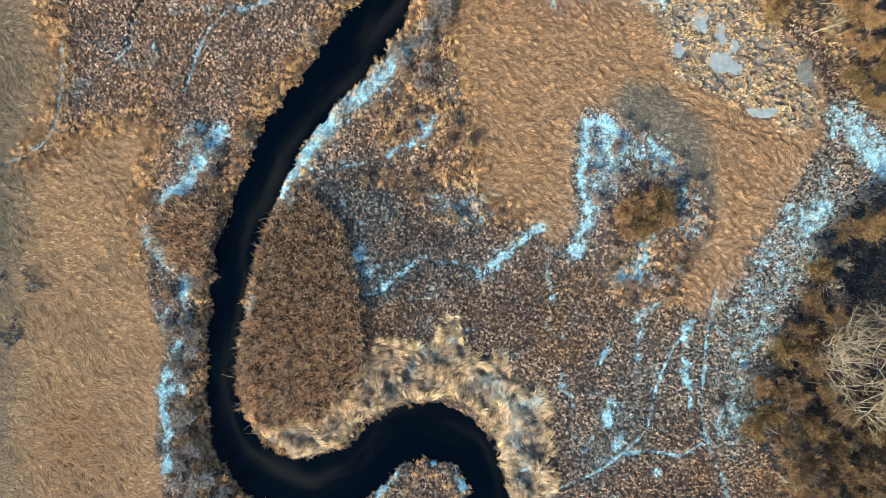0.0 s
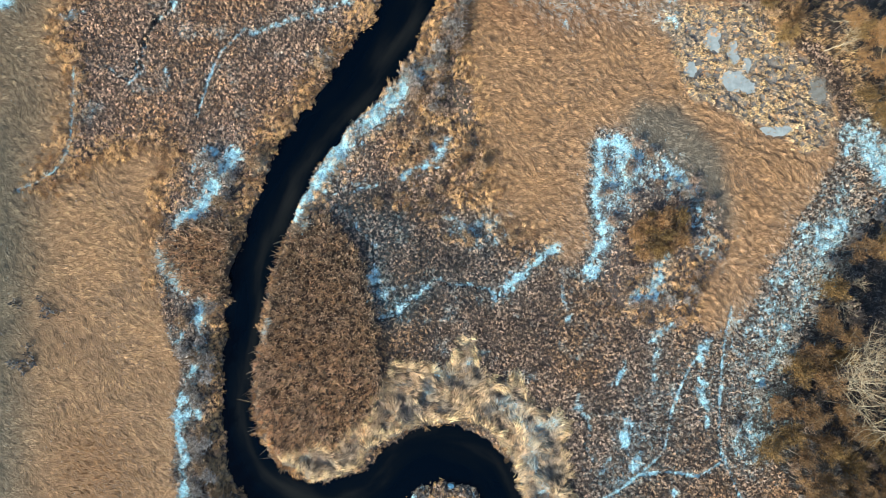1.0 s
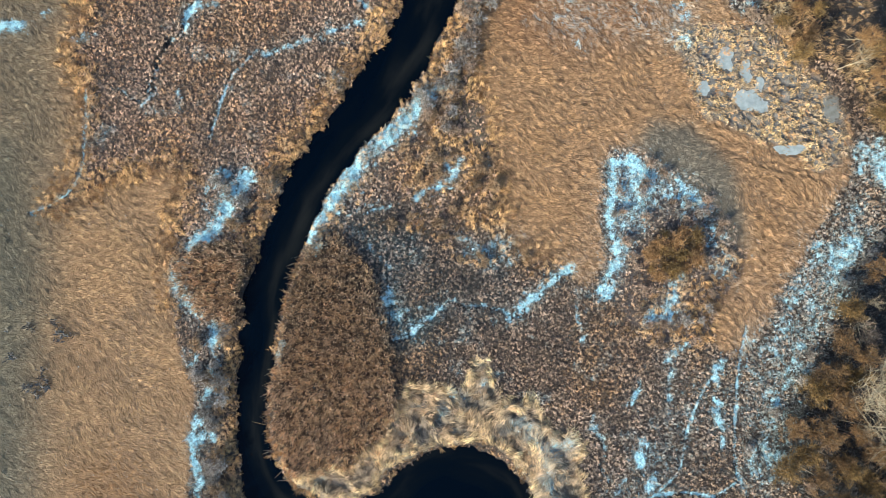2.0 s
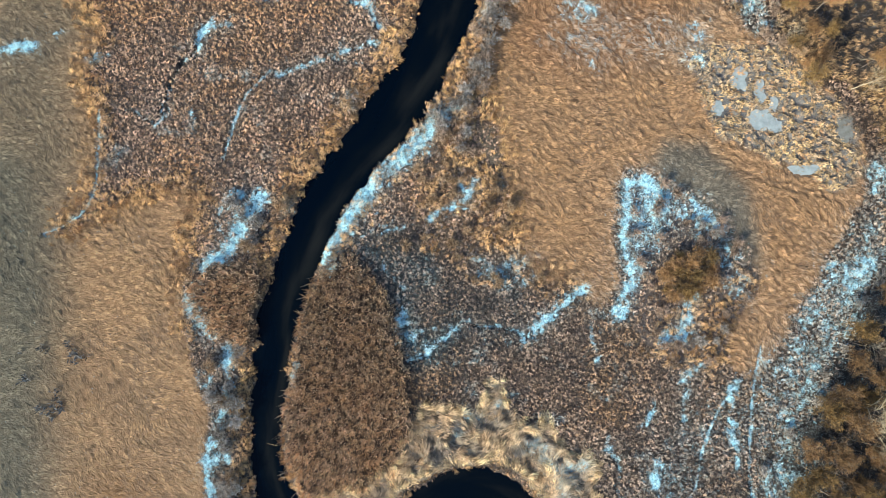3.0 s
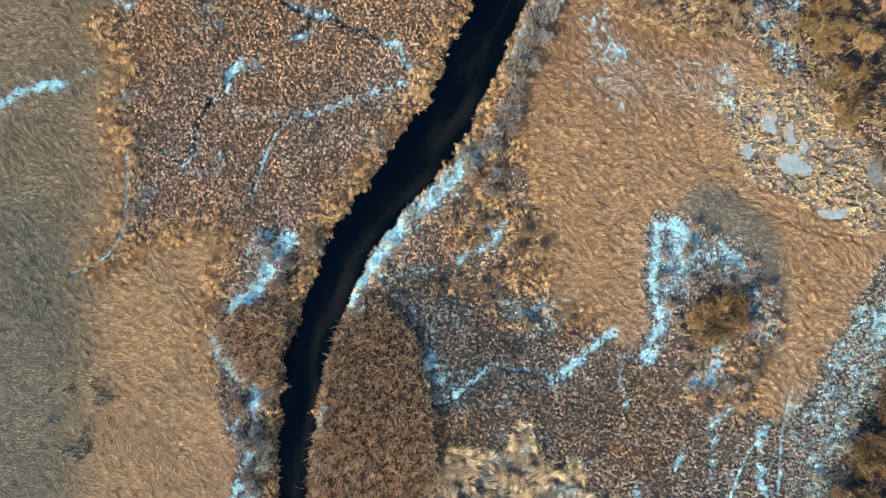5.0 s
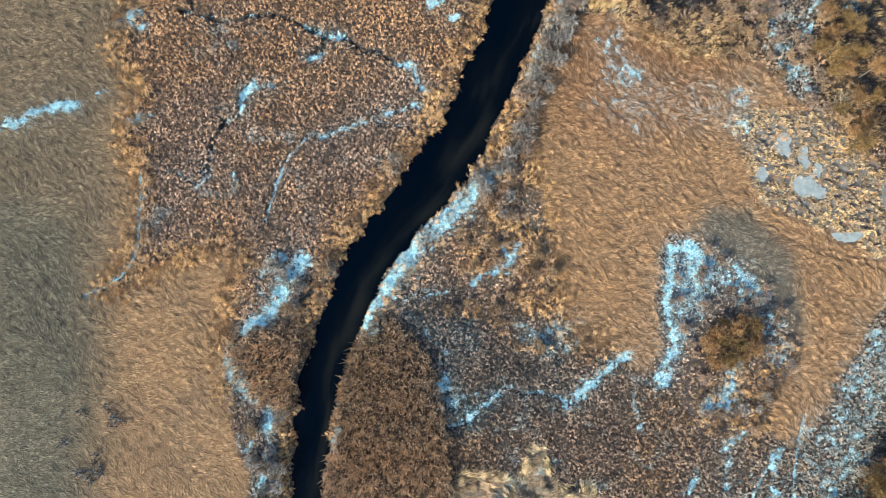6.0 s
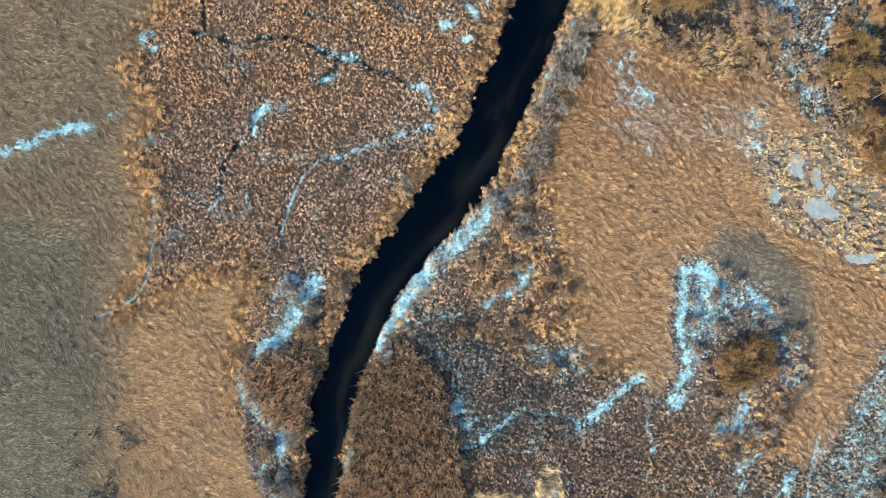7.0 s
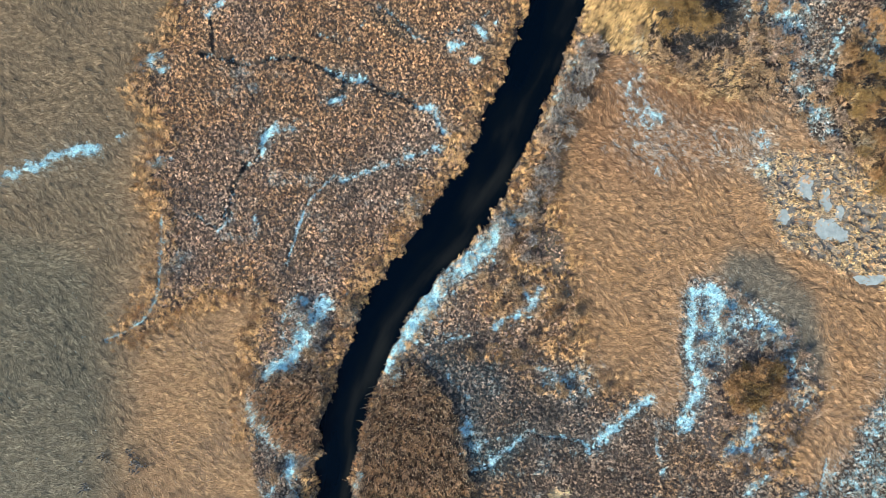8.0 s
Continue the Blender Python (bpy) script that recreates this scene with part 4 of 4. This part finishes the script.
v, f = heads(x, y, sample(ground_z, x, y) + rng.uniform(1.2, 1.9, len(x)), rng.uniform(0.2, 0.9, len(x)), rng.uniform(0.045, 0.1, len(x)), rng.uniform(0.18, 0.34, len(x)))
tone = np.repeat(mixed(np.array((0.5, 0.3, 0.14)), np.array((0.88, 0.68, 0.44)), rng.uniform(0, 1, len(x))), 6, 0)
tagged(new("cattail_heads", mesh_of("cattail_heads", v, f, GRASS, tone)), "pale fluffy seed heads of the cattails", "reeds", kind="stuff")

# long stalks leaning out over the water from the point
x, y = scattered(ramp(0.9, 0.3, bank) * ramp(0.0, 0.3, bank) * (blur(cattails, 5) > 0.05) * 0.5, 0.6)
sward("leaning_stalks", "long single reed stalks leaning over the water", "reeds", x, y, 1, 0.1, np.full(len(x), 3.3), 0.5, (1.4, 2.4), (8, 35), 0.06,
      toned(x, y, (0.3, 0.2, 0.12), (0.35, 0.24, 0.14), 3, 165), toned(x, y, (0.5, 0.36, 0.2), (0.6, 0.44, 0.26), 3, 166), 0.3)

# lodged reeds round the bend: swathes fallen this way and that
seeds_x, seeds_y = rng.uniform(-32, 24, 420), rng.uniform(-42, -2, 420)
seed_tone, seed_turn = rng.uniform(0, 1, 420) ** 1.2, rng.normal(0, 0.45, 420)
x, y = scattered(lodged * dry, 0.5)
near = np.argmin((x[:, None] - seeds_x) ** 2 + (y[:, None] - seeds_y) ** 2, 1)
comb = radians(55) + 2.6 * fbm(x, y, 3.4, 175, 2) + seed_turn[near]
rim = np.clip(sample(blur(1 - lodged, 3), x, y) * 2.2, 0, 1)
# sunlit rims and crests of the swathes painted in as paler, golden tips
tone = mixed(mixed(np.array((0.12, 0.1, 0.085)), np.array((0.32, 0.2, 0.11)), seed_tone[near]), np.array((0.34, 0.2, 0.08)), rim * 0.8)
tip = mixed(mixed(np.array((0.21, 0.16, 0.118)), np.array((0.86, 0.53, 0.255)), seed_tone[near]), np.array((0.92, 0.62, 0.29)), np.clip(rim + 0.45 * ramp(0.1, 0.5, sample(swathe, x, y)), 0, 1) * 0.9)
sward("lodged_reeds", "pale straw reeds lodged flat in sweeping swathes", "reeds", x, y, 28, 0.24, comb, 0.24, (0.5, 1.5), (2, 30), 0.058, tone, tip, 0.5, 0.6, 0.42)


# ---- woody plants ----
def prisms(p0, p1, r0, r1):
    """Three-sided tapered sticks."""
    d = p1 - p0
    d = d / np.maximum(np.linalg.norm(d, axis=1), 1e-6)[:, None]
    e1 = np.cross(d, np.where(np.abs(d[:, 2:]) > 0.9, (1.0, 0, 0), (0, 0, 1.0)))
    e1 /= np.linalg.norm(e1, axis=1)[:, None]
    e2 = np.cross(d, e1)
    v = np.stack([p + r[:, None] * (e1 * math.cos(a) + e2 * math.sin(a)) for p, r in ((p0, r0), (p1, r1)) for a in (0, 2.094, 4.189)], 1)
    base = 6 * np.arange(len(p0))[:, None]
    f = np.concatenate([base + t for t in ((0, 1, 4), (0, 4, 3), (1, 2, 5), (1, 5, 4), (2, 0, 3), (2, 3, 5))])
    return v.reshape(-1, 3), f


def slivers(p0, p1, width):
    """Fine twigs: one narrow triangle each, turned at random."""
    d = p1 - p0
    e = np.cross(d, rng.normal(0, 1, d.shape))
    e *= (width / 2 / np.maximum(np.linalg.norm(e, axis=1), 1e-6))[:, None]
    v = np.stack([p0 - e, p0 + e, p1], 1)
    return v.reshape(-1, 3), np.arange(3 * len(p0)).reshape(-1, 3)


def offshoots(p0, p1, r0, count, spread, length, up, at=(0.3, 1.0), thin=0.5):
    """Side shoots from sticks: spread: how far they turn off; up: how much they rise."""
    k = np.repeat(np.arange(len(p0)), count)
    t = rng.uniform(*at, len(k))[:, None]
    start = p0[k] + (p1[k] - p0[k]) * t
    d = p1[k] - p0[k]
    d = d / np.linalg.norm(d, axis=1)[:, None]
    d = d + rng.normal(0, spread, d.shape) + (0, 0, up)
    d = d / np.linalg.norm(d, axis=1)[:, None]
    return start, start + d * (rng.uniform(*length, len(k)))[:, None], r0[k] * thin


def woody(name, height, limbs, limb_len, reach_up, subs, sub_len, twigs, twig_len, twig_w, trunk_r, bark, twig_mat, label, category, clear=0.3, stems=1):
    """A tree or shrub: an Empty at its base with trunk, limbs and twigs as parts."""
    root = new(name)
    foot = np.zeros((stems, 3))
    foot[:, :2] = rng.normal(0, 0.25 * (stems > 1), (stems, 2))
    foot[:, 2] = -0.25
    lean = rng.normal(0, 0.06 + 0.22 * (stems > 1), (stems, 2)) * height
    knee = foot + np.c_[lean * 0.45 + rng.normal(0, 0.02, (stems, 2)) * height, np.full(stems, 0.55 * height)]
    top = foot + np.c_[lean, height * rng.uniform(0.85, 1.0, stems)]
    r = np.full(stems, trunk_r)
    for i in range(stems):
        c = slice(i, i + 1)
        v1, f1 = prisms(foot[c], knee[c], r[c], 0.6 * r[c])
        v2, f2 = prisms(knee[c], top[c], 0.6 * r[c], 0.12 * r[c])
        stem = new("trunk" if stems == 1 else "stem", mesh_of("trunk", np.vstack([v1, v2]), np.vstack([f1, f2 + len(v1)]), BARK))
        stem.parent = root
    k = np.repeat(np.arange(stems), limbs)
    t = rng.uniform(clear, 1.0, len(k))[:, None]
    start = np.where(t < 0.5, foot[k] + (knee[k] - foot[k]) * t * 2, knee[k] + (top[k] - knee[k]) * (t * 2 - 1))
    turn = rng.uniform(0, 6.283, len(k))
    rise = np.radians(rng.uniform(*reach_up, len(k)))
    ln = rng.uniform(*limb_len, len(k)) * (1.15 - 0.6 * t[:, 0])
    way = np.stack([np.cos(turn) * np.cos(rise), np.sin(turn) * np.cos(rise), np.sin(rise)], 1)
    mid = start + way * ln[:, None] * 0.55
    way2 = way + rng.normal(0, 0.22, way.shape) + (0, 0, 0.25)
    end = mid + way2 * ln[:, None] * 0.5
    lr = np.full(len(k), trunk_r * 0.42)
    a0, a1, ar = np.vstack([start, mid]), np.vstack([mid, end]), np.r_[lr, lr * 0.65]
    s0, s1, sr = offshoots(a0, a1, ar, subs, 0.5, sub_len, 0.2, thin=0.55)
    w0, w1, _ = offshoots(np.vstack([a0, s0]), np.vstack([a1, s1]), np.r_[ar, sr], twigs, 0.75, twig_len, 0.15, at=(0.2, 1.0))
    x0, x1, _ = offshoots(w0, w1, np.ones(len(w0)), 4 if twigs > 4 else 1, 0.8, (twig_len[0] * 0.5, twig_len[1] * 0.7), 0.1, at=(0.3, 1.0))
    if stems > 1:
        wood = [prisms(a0, a1, ar, ar * 0.6), slivers(s0, s1, 0.05)]
    else:
        wood = [prisms(a0, a1, ar, ar * 0.6), prisms(s0, s1, sr, sr * 0.35)]
    fine_v, fine_f = slivers(np.vstack([w0, x0]), np.vstack([w1, x1]), twig_w)
    n0, n1 = len(wood[0][0]), len(wood[0][0]) + len(wood[1][0])
    me = mesh_of("crown", np.vstack([wood[0][0], wood[1][0], fine_v]), np.vstack([wood[0][1], wood[1][1] + n0, fine_f + n1]), bark)
    me.materials.append(twig_mat)
    me.polygons.foreach_set("material_index", np.r_[np.zeros(len(wood[0][1]) + len(wood[1][1])), np.ones(len(fine_f))].astype(np.int32))
    crown = new("crown", me)
    crown.parent = root
    return tagged(root, label, category)


def planted(thing, spots, size, group, sink=0.0):
    """Sets copies of a thing at the spots (x, y or x, y, size)."""
    for s in spots:
        k = (s[2] if len(s) > 2 else 1.0) * rng.uniform(*size)
        x, y = float(s[0]), float(s[1])
        z = float(sample(ground_z, np.array([x]), np.array([y]))[0]) - sink
        ob = copy_thing(thing, pose(x, y, z, rng.uniform(-4, 4), rng.uniform(-4, 4), rng.uniform(0, 360)))
        ob.scale = (k * rng.uniform(0.9, 1.1), k * rng.uniform(0.9, 1.1), k)
        tagged(ob, group=group)


def strewn(mask, spacing, most):
    x, y = scattered(mask, spacing)
    pick = rng.permutation(len(x))[:most]
    return list(zip(x[pick], y[pick]))


def remove(thing):
    for o in (*thing.children_recursive, thing):
        bpy.data.objects.remove(o)


brown_trees = [woody("brown_tree", 7.5, 16, (1.6, 2.8), (15, 65), 5, (0.6, 1.2), 5, (0.3, 0.75), 0.048, 0.13, BARK, BROWN_TWIGS, "leafless tree with a dense haze of brown twigs", "tree", 0.35) for _ in range(3)]
amber_trees = [woody("amber_tree", 6.5, 16, (1.6, 2.8), (15, 65), 5, (0.6, 1.2), 5, (0.3, 0.75), 0.048, 0.12, BARK, AMBER_TWIGS, "leafless tree with a dense haze of amber twigs", "tree", 0.35) for _ in range(2)]
olive_trees = [woody("olive_tree", 6.0, 16, (1.6, 2.6), (15, 65), 5, (0.6, 1.2), 5, (0.3, 0.75), 0.048, 0.12, BARK, OLIVE_TWIGS, "leafless tree with a dense haze of olive-brown twigs", "tree", 0.35) for _ in range(2)]
pale_trees = [woody("bare_tree", 12.0, 13, (3.4, 6.6), (18, 58), 3, (1.2, 2.8), 2, (0.5, 1.1), 0.03, 0.115, PALE_BARK, STRAW_TWIGS, "bare tree with long pale sunlit branches", "tree", 0.35) for _ in range(3)]
low_trees = [woody("willow_bush", 2.1, 8, (1.2, 2.0), (15, 60), 4, (0.5, 0.9), 4, (0.25, 0.6), 0.06, 0.05, BARK, AMBER_TWIGS, "rusty brown leafless willow bush in dry grass", "bush", 0.15, 4) for _ in range(1)] + [woody("willow_bush", 2.4, 8, (1.2, 2.0), (15, 60), 4, (0.5, 0.9), 4, (0.25, 0.6), 0.06, 0.05, BARK, OLIVE_TWIGS, "olive-brown leafless willow bush in dry grass", "bush", 0.15, 4)]
grey_shrubs = [woody("shrub", 1.0, 8, (0.5, 1.0), (10, 60), 3, (0.35, 0.7), 2, (0.2, 0.5), 0.065, 0.03, BARK, GREY_TWIGS, "low bare shrub with frost-grey twigs", "shrub", 0.1, 3) for _ in range(3)]
tan_shrubs = [woody("shrub", 1.1, 8, (0.5, 1.0), (10, 60), 3, (0.35, 0.7), 2, (0.2, 0.5), 0.065, 0.03, BARK, STRAW_TWIGS, "low bare shrub with straw-brown twigs", "shrub", 0.1, 3) for _ in range(3)]


rust_shrubs = [woody("shrub", 1.0, 8, (0.5, 1.0), (10, 60), 3, (0.35, 0.7), 2, (0.2, 0.5), 0.065, 0.03, BARK, RUST_TWIGS, "low bare shrub with rusty twigs and traces of rime", "shrub", 0.1, 3) for _ in range(2)]


def mingled(kinds, spots, size, group):
    for n, kind in enumerate(kinds):
        planted(kind, spots[n::len(kinds)], size, group)


# the last seven stand out of view to the south-east, added to cast shade
mingled(brown_trees + olive_trees, [(60.3, -29.9), (57.6, -33.3), (62.9, -32.5), (65.4, -34.2), (68.2, -31.6), (58.8, -36.3), (55.0, -32.5), (61.5, -20.3), (65.7, -24.7), (70.1, -24.7), (52.7, -17.7), (55.7, -22.1), (48.7, -17.7), (51.0, -21.2), (48.2, -24.0), (53.0, -24.7), (54.6, -18.6), (56.4, -13.3), (53.3, -11.6), (58.4, -8.9), (54.9, -8.9), (57.7, -3.6), (60.3, -6.3), (58.7, 0.6), (66.7, 7.9), (63.3, 7.1), (69.5, 9.3), (58.9, -18.6), (57.8, -23.8), (61.3, -26.4), (64.7, -29.0), (56.0, -28.3), (68.3, -27.3), (63.3, -22.1), (67.8, -22.1), (53.5, -29.2), (72.9, 6.2), (74.7, -1.0), (72.6, -9.8), (74.0, -18.6), (72.9, -27.3), (67.9, -38.9), (62.6, -40.6), (73.4, -36.3), (70.5, -41.5), (57.4, -41.0), (66.0, -43.6), (60.8, -44.5)], (0.85, 1.15), "trees of the eastern wood")
mingled(pale_trees, [(63.6, 1.8, 0.5), (61.6, -7.0), (65.0, -10.5), (60.5, -13.0), (64.8, -16.5), (67.7, -6.2), (58.8, -14.3), (57.2, -10.8), (59.4, -17.2), (62.4, -11.2), (66.8, -13.9), (60.2, -1.5, 0.5), (70.4, -4.4), (70.8, -13.1), (63.6, -19.9), (68.8, -19.9)], (0.85, 1.1), "bare trees of the eastern wood")
mingled(amber_trees + olive_trees, [(66.1, 38.6), (69.6, 36.8), (66.6, 32.2), (70.2, 27.6), (68.7, 43.4), (63.7, 44.2), (71.7, 35.1), (66.0, 42.5), (68.7, 40.7), (67.6, 36.1), (70.4, 32.4), (67.9, 29.7), (73.3, 38.8), (73.9, 30.6), (51.2, 56.7), (53.9, 61.3), (54.3, 69.7), (56.3, 53.9), (53.0, 42.1), (58.5, 66.9), (61.0, 60.4)], (0.65, 0.95), "trees of the northern wood")
mingled(pale_trees, [(64.3, 41.8, 0.45), (63.4, 39.7, 0.45), (50.4, 49.4, 0.45), (54.4, 66.0, 0.45)], (0.8, 1.0), "bare trees of the northern wood")
mingled(olive_trees, [(21.4, 72.1), (25.0, 68.7), (26.8, 69.4), (23.7, 75.1), (27.5, 76.9), (19.6, 68.5), (24.1, 71.8), (18.3, 72.5), (22.4, 69.4)], (0.7, 0.9), "trees of the northern copse")
mingled(low_trees, [(30.3, 11.8), (33.5, 9.9), (34.9, 14.1, 0.6), (32.1, 8.1), (37.2, 10.9, 0.65), (29.6, 7.9, 0.6), (35.1, 7.9, 0.6), (31.7, 13.6, 0.6), (28.9, 10.1), (31.5, 10.7), (33.5, 12.2), (36.3, 12.7), (36.7, 8.8), (33.5, 7.2), (30.5, 6.5)], (0.7, 0.95), "willow bushes of the meadow clump")
mingled(low_trees, [(50.9, 61.1, 0.9), (53.4, 63.2, 0.9), (54.1, 55.5, 0.9), (51.7, 54.5, 0.9), (54.9, 50.8, 0.9), (52.3, 48.2, 0.9), (50.8, 64.9, 0.9), (55.6, 58.3, 0.9), (56.5, 46.1, 0.9), (58.6, 50.7, 0.9), (56.6, 67.7, 0.9), (49.4, 58.3, 0.9), (54.4, 44.3, 0.9), (60.5, 56.3, 0.9)], (0.85, 1.05), "bushes of the northern wood")
mingled(grey_shrubs + tan_shrubs[:1], strewn(bank_left * ramp(1.0, 1.6, bank) * (1 - 0.8 * frost) * 0.6, 1.8, 85), (0.9, 1.5), "shrubs of the west bank")
mingled(grey_shrubs + rust_shrubs, strewn(bank_right * ramp(1.3, 1.9, bank) * 0.8, 1.7, 52), (0.9, 1.4), "shrubs of the east bank")
mingled(rust_shrubs, strewn(island * 0.6 * (1 - 0.7 * frost), 1.8, 34), (0.6, 1.0), "shrubs of the meadow clump")
mingled(grey_shrubs, strewn(island * 0.2, 2.2, 8), (0.6, 1.1), "shrubs of the meadow clump")
mingled(tan_shrubs, strewn(scrub_centre * dry * (1 - frost) * 0.25, 2.4, 24), (0.6, 1.1), "shrubs of the river scrub")
north_scrub = zone([(7.8, 82.7), (9.4, 69.0), (15.0, 65.1), (22.6, 62.1), (31.9, 58.2), (41.4, 56.2), (45.9, 51.4), (50.4, 45.6), (56.0, 42.7), (60.8, 64.7), (51.4, 68.7), (43.4, 60.0), (40.5, 84.4)], 2) * (1 - 0.8 * frost) * (1 - forest_top) * (1 - wood_north) * (1 - golden_reeds)
mingled(tan_shrubs + rust_shrubs, strewn(north_scrub * 0.6, 2.0, 85), (0.8, 1.3), "shrubs north of the meadow")
wood_edge = blur(forest, 8) * (1 - forest)
mingled(grey_shrubs, strewn(np.clip(wood_edge * 1.3, 0, 0.4) * (1 - 0.8 * frost), 2.2, 20), (0.6, 1.1), "shrubs at the wood's edge")
mingled(rust_shrubs, strewn(forest * 0.4, 2.4, 22), (0.9, 1.4), "undergrowth of the eastern wood")
for kind in (*brown_trees, *amber_trees, *olive_trees, *pale_trees, *low_trees, *grey_shrubs, *tan_shrubs, *rust_shrubs):
    remove(kind)

FALLEN = [(*[(61.6, 40.6), (67.7, 42.6)], 0.12), (*[(70.2, 45.2), (63.3, 45.6)], 0.12), (*[(66.9, 45.4), (71.6, 45.4)], 0.1), (*[(71.2, 38.3), (71.0, 42.4)], 0.09), (*[(55.1, 70.0), (57.8, 70.6)], 0.1)]

# ---- frozen puddles ----
for layer_n, (px, py, rx, ry) in enumerate(PUDDLES):
    ice_z = PUDDLE_Z + 0.006 * layer_n
    ang = np.linspace(0, 2 * math.pi, 36, endpoint=False)
    wob = 1 + 0.5 * fbm(np.cos(ang) * 2 + px * 3, np.sin(ang) * 2 + py * 3, 1.0, 191, 3)
    rim_x, rim_y = px + rx * wob * np.cos(ang), py + ry * wob * np.sin(ang)
    bm = bmesh.new()
    low = [bm.verts.new((a, c, PUDDLE_Z - 0.06)) for a, c in zip(rim_x, rim_y)]
    high = [bm.verts.new((px + (a - px) * 0.985, py + (c - py) * 0.985, ice_z)) for a, c in zip(rim_x, rim_y)]
    bm.faces.new(high)
    for i in range(36):
        bm.faces.new((low[i], low[(i + 1) % 36], high[(i + 1) % 36], high[i]))
    me = bpy.data.meshes.new("frozen_puddle")
    bm.to_mesh(me)
    bm.free()
    muddy = px > 60
    me.materials.append(MUD_ICE if muddy else ICE)
    tagged(new("frozen_puddle", me), "shallow frozen puddle of brown muddy ice" if muddy else "shallow frozen puddle of grey ice among sedge", "puddle", "frozen puddles")


# ---- fallen birch trunks at the northern wood ----
for (ax, ay), (bx, by), thick in FALLEN:
    root = new("fallen_trunk")
    za, zb = (float(sample(ground_z, np.array([p]), np.array([q]))[0]) + 0.25 for p, q in ((ax, ay), (bx, by)))
    root.location = (ax, ay, za)
    ts = np.linspace(0, 1, 9)
    line = np.stack([(bx - ax) * ts, (by - ay) * ts, (zb - za) * ts + 0.35 * np.sin(3.14 * ts)], 1) + rng.normal(0, 0.05, (9, 3))
    v, f = prisms(line[:-1], line[1:], thick * (1 - 0.7 * ts[:-1]), thick * (1 - 0.7 * ts[1:]))
    log = new("log", mesh_of("log", v, f, PALE_BARK))
    log.parent = root
    s0, s1, sr = offshoots(line[3:-1], line[4:], np.full(5, thick * 0.4), 3, 0.5, (0.6, 1.6), 0.1)
    v, f = prisms(s0, s1, sr, sr * 0.3)
    snag = tagged(new("snag_branches", mesh_of("snag_branches", v, f, PALE_BARK)), kind="stuff")
    snag.parent = root
    tagged(root, "pale fallen birch trunk lying in golden grass", "log", "fallen trunks")
